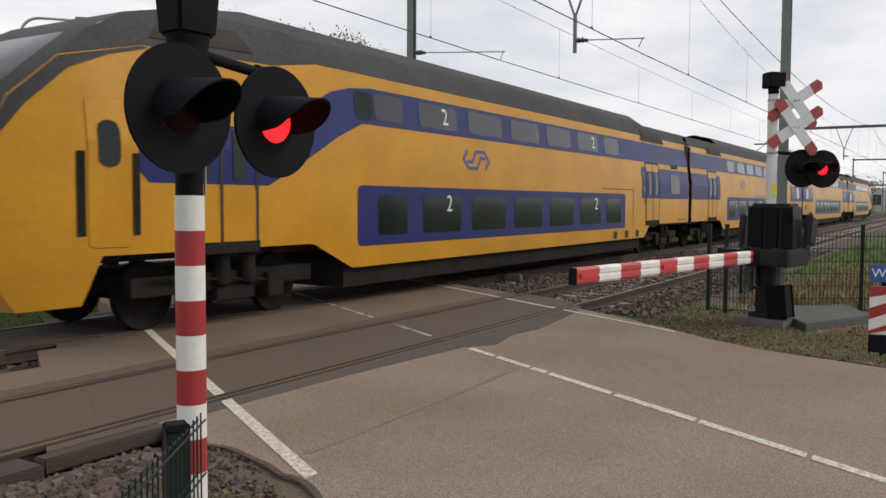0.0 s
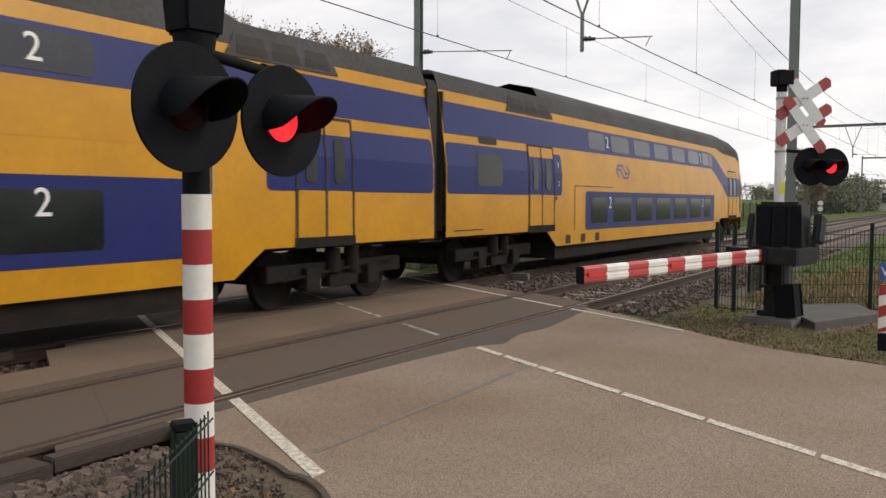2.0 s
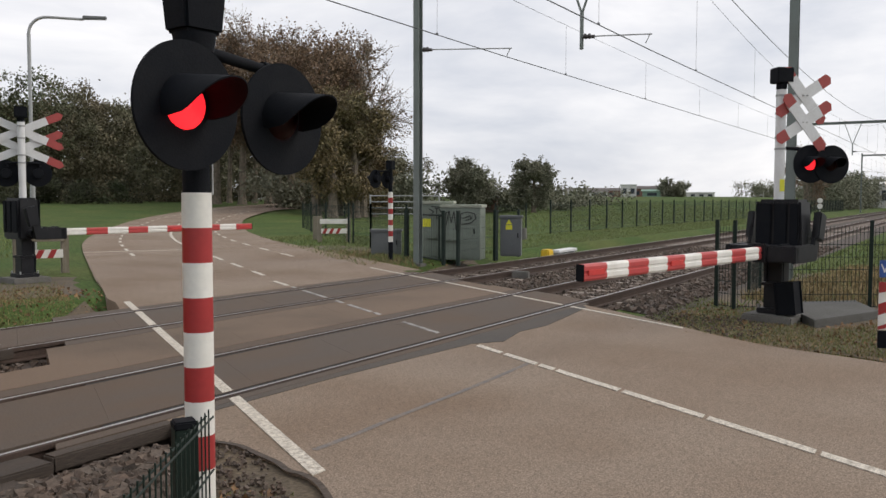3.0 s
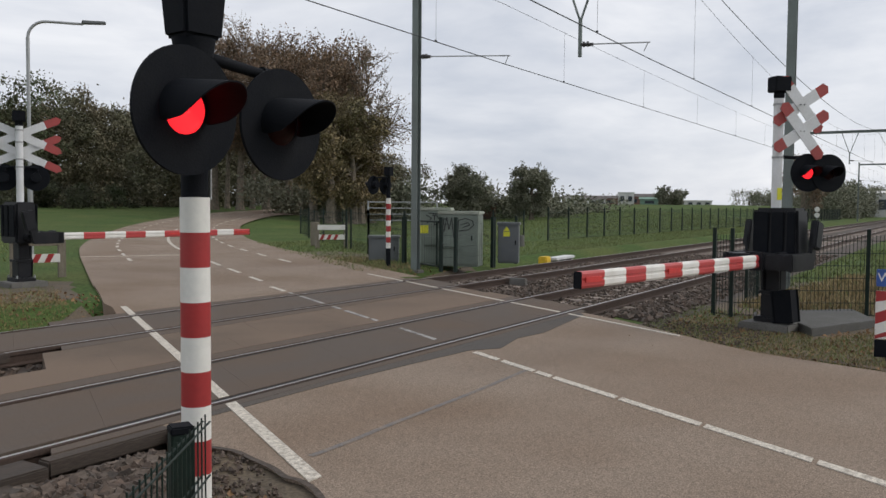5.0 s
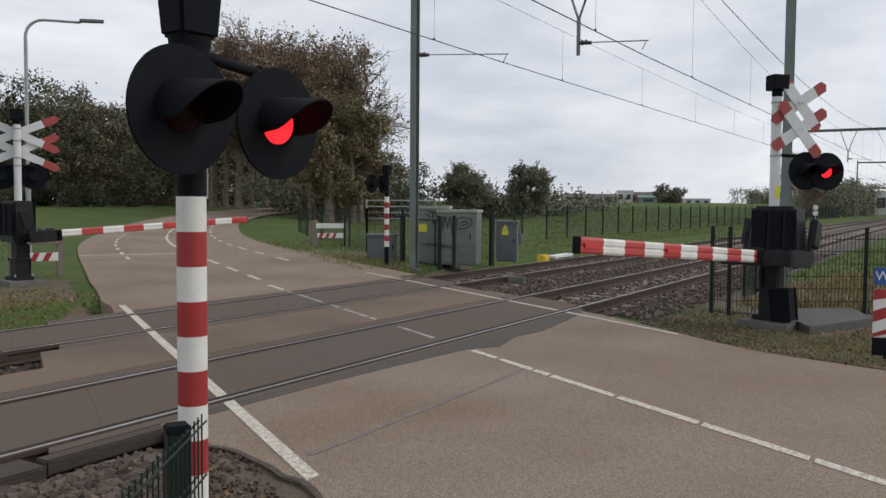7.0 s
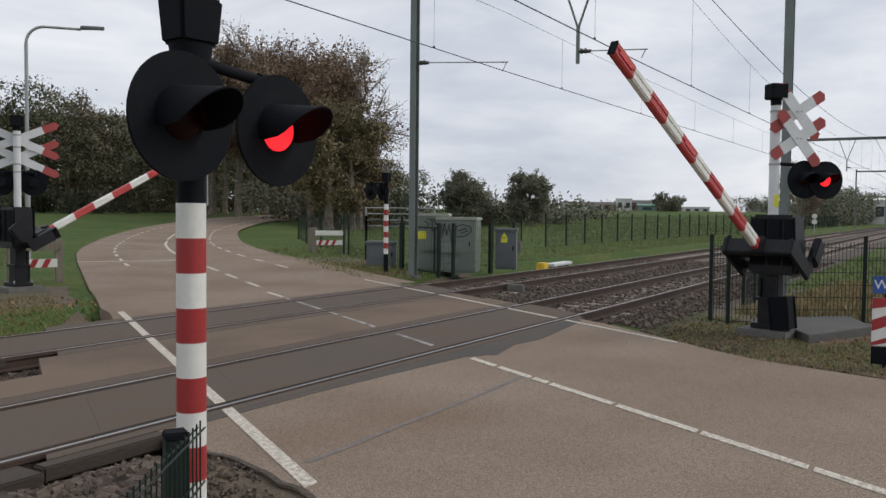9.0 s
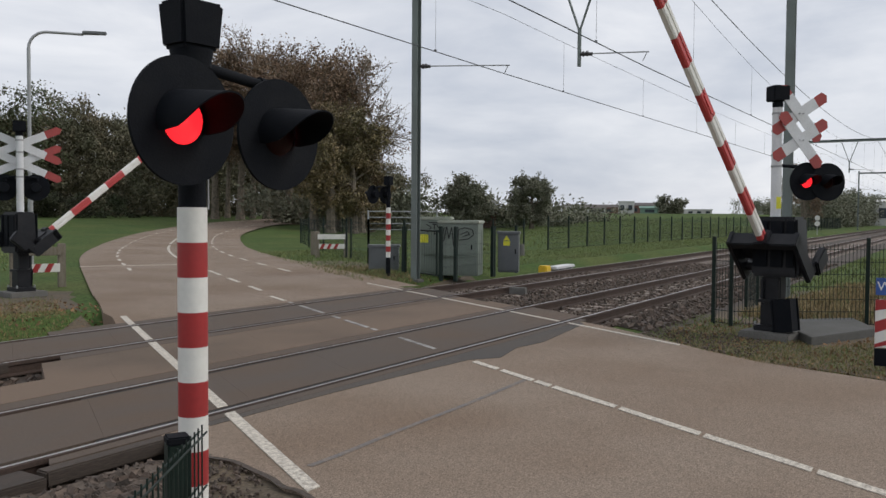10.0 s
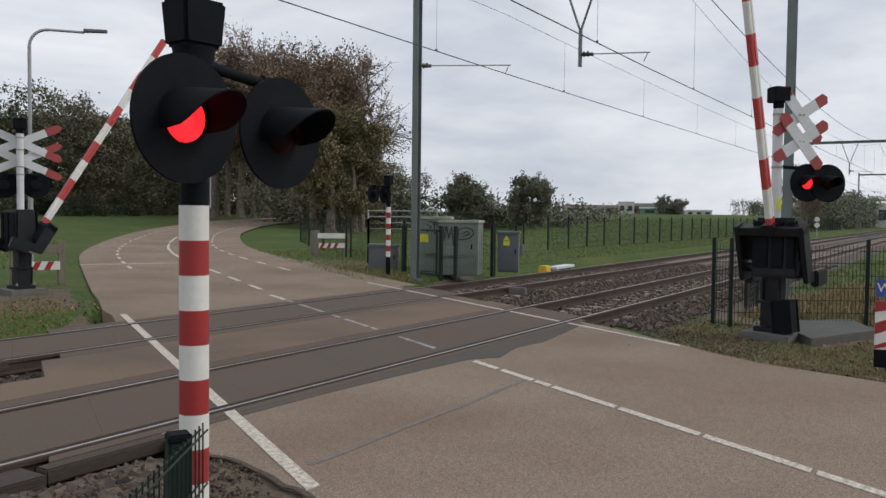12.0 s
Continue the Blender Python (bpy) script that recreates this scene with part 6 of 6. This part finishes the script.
def verge_pieces():
    for nm, poly in (("verge", [(10.9, 2.55), (11.5, 3.3), (11.4, 4.1), (14.2, 4.2), (20.0, 4.0), (24, 2.0), (19.0, -4), (12.0, -4.0), (8.7, -1.0), (10.2, 0.7)]),
                     ("verge", [(-2.0, 4.62), (4.8, 4.62), (4.1, 3.6), (3.3, 2.4), (1.4, -0.6), (0.6, 0.2), (-0.4, 0.9), (-1.6, 2.0), (-3.0, 3.2)]),
                     ("verge", [(8.9, 11.7), (9.3, 13.2), (11.6, 16.8), (11.0, 18.2), (7.0, 16.5), (2.0, 13.6), (4, 12.7)]),
                     ("verge", [(17.0, 12.3), (19.6, 15.8), (24.2, 21.4), (25.2, 20.0), (22.5, 12.6)])):
        rng = np.random.default_rng(len(poly) * 7)
        edge = []
        for (x0, y0), (x1, y1) in zip(poly, poly[1:] + poly[:1]):
            m = max(1, int(math.hypot(x1 - x0, y1 - y0) / 0.4))
            edge += [(x0 + (x1 - x0) * k / m + rng.normal(0, 0.07), y0 + (y1 - y0) * k / m + rng.normal(0, 0.07)) for k in range(m)]
        v = [(x, y, ground_height(x, y) + 0.012) for x, y in edge]
        bm = fresh()
        bm.faces.new([bm.verts.new(p) for p in v])
        tagged(part(nm, bm, VERGE), "bare earth verge with dry autumn grass", "verge", kind="structure")


verge_pieces()
grass("verge_grass", "short green grass tufts on the verge", [
    ([(10.8, 2.5), (11.5, 3.4), (11.8, 4.0), (15.5, 4.1), (14.2, 2.8), (12.3, 1.6), (13.6, 0.7), (10.4, 0.2)], 19000, 0.018, 0.06),
    ([(14.5, 3.2), (24, 3.6), (40, 3.6), (40, -8), (19, -8)], 16000, 0.05, 0.16),
    ([(2.6, 2.3), (3.75, 3.35), (3.55, 3.75), (2.9, 3.3)], 2600, 0.012, 0.04),
    ([(8.6, 11.9), (9.6, 14.2), (11.8, 18.0), (7.5, 18.5), (3.0, 13.4)], 12000, 0.02, 0.065),
    ([(17.3, 12.8), (19.6, 16.2), (28, 27), (34, 27), (24.5, 12.9)], 14000, 0.05, 0.14),
    ([(22, 13.4), (90, 13.4), (90, 18.6), (28, 18.6)], 30000, 0.03, 0.10),
    ([(14.5, 24), (20.5, 32), (30, 44), (24, 50), (4, 26)], 16000, 0.06, 0.16),
    ([(30, 19.5), (130, 20), (130, 48), (60, 46)], 30000, 0.06, 0.2),
], GRASS, 11)
grass("dry_grass", "straw-coloured dry grass along the road edge", [
    ([(10.6, 2.2), (11.4, 3.5), (13.2, 3.9), (13.8, 2.8), (12.3, 1.6), (13.9, 0.9), (13.0, -0.6), (10.0, -0.4)], 18000, 0.015, 0.055),
    ([(15.4, 3.4), (24, 2.5), (24, -4), (16, -3), (15.4, 1.3)], 26000, 0.05, 0.18),
    ([(8.6, 11.9), (9.4, 14.0), (10.6, 15.6), (7.2, 15.6), (4.0, 13.2)], 15000, 0.015, 0.055),
    ([(17.2, 12.6), (19.2, 15.6), (22, 19), (23.2, 17.0), (20.0, 12.9)], 6000, 0.03, 0.10),
    ([(2.4, 2.2), (3.7, 3.8), (3.3, 4.2), (1.8, 3.2)], 900, 0.015, 0.05),
], GRASS_DRY, 12, "dry grass")


def litter():
    rng = np.random.default_rng(21)
    cs = []
    for x0, x1, y0, y1, n in ((10.3, 14.5, 0.4, 3.8, 900), (2.2, 3.7, 2.6, 4.4, 420), (7.5, 10.2, 12.0, 15.6, 600), (17.5, 22, 12.6, 16.5, 500)):
        for _ in range(n):
            x, y = rng.uniform(x0, x1), rng.uniform(y0, y1)
            cs.append((x, y, ground_height(x, y) + 0.02))
    v, f = leaf_cloud(rng, cs, 1, 0.01, 0.03, 0.3)
    tagged(raw("fallen_leaves", v.tolist(), f.tolist(), FALLEN), "scattered brown fallen leaves", "leaves", kind="stuff")


litter()


# ---- what moves ----
TRAIN_AT = [(0.0, 59.35), (0.5, 41.0), (1.0, 24.2), (1.5, 6.4), (2.0, -13.3), (2.5, -31.2), (3.0, -49.4)] + [(3.0 + 0.5 * k, -49.4 - 18.15 * k) for k in range(1, 19)]
ANGLE_R = [(0, 0), (2, 0), (4, 0), (5, 0), (6, 0), (6.4, 0), (6.6, 0.5), (6.8, 1.8), (7.0, 3.8), (7.2, 6.0), (7.6, 10.8), (8.0, 16.0), (8.4, 21.3), (8.8, 26.6), (9.0, 29.0), (9.5, 36.0), (10.0, 42.2), (10.5, 49.0), (11.0, 56.6), (11.5, 64.0), (12.0, 71.6)]
ANGLE_L = [(0, 0), (2, 0), (4, 0), (5, 0), (6, 0), (6.4, 0), (6.6, 0.3), (6.8, 1.2), (7.0, 2.8), (7.2, 4.6), (7.6, 9.0), (8.0, 14.2), (8.4, 20.0), (8.8, 25.8), (9.0, 27.6), (9.5, 32.6), (10.0, 37.4), (10.5, 42.2), (11.0, 46.8), (11.5, 51.4), (12.0, 56.0)]
FLASH, HALF = 9.47, 0.318


def motions():
    rows = [(t, Matrix.Translation((x, 10.0345, 0))) for t, x in TRAIN_AT]
    walk(TRAIN, rows)
    for arm, angles in ((BARRIER_R, ANGLE_R), (BARRIER_L, ANGLE_L)):
        m = arm.matrix_basis.copy()
        walk(arm, [(t, m @ Matrix.Rotation(radians(-a), 4, "Y")) for t, a in angles])
    # each lens unit turns between its lit and its dark face
    for lamps, first in ((LAMPS_A, 0), (LAMPS_B, 1)):
        for lens, m in lamps:
            turn, rows = 0.0, []
            k0 = math.floor(-FLASH / HALF)
            lit = (k0 % 2 == 1) == (first == 0)
            turn = 0.0 if lit else 180.0
            rows.append((0.0, turn))
            for k in range(k0 + 1, 9):
                t = FLASH + HALF * k
                if t > 11.95:
                    break
                f = round(t * FPS) / FPS
                for j in (-1, 0, 1):
                    rows.append((f + j / FPS, turn + (j + 1) * 89.9))
                turn += 179.8
            rows.append((12.0, turn))
            walk(lens, [(t, m @ Matrix.Rotation(radians(a), 4, "Z")) for t, a in rows])


motions()
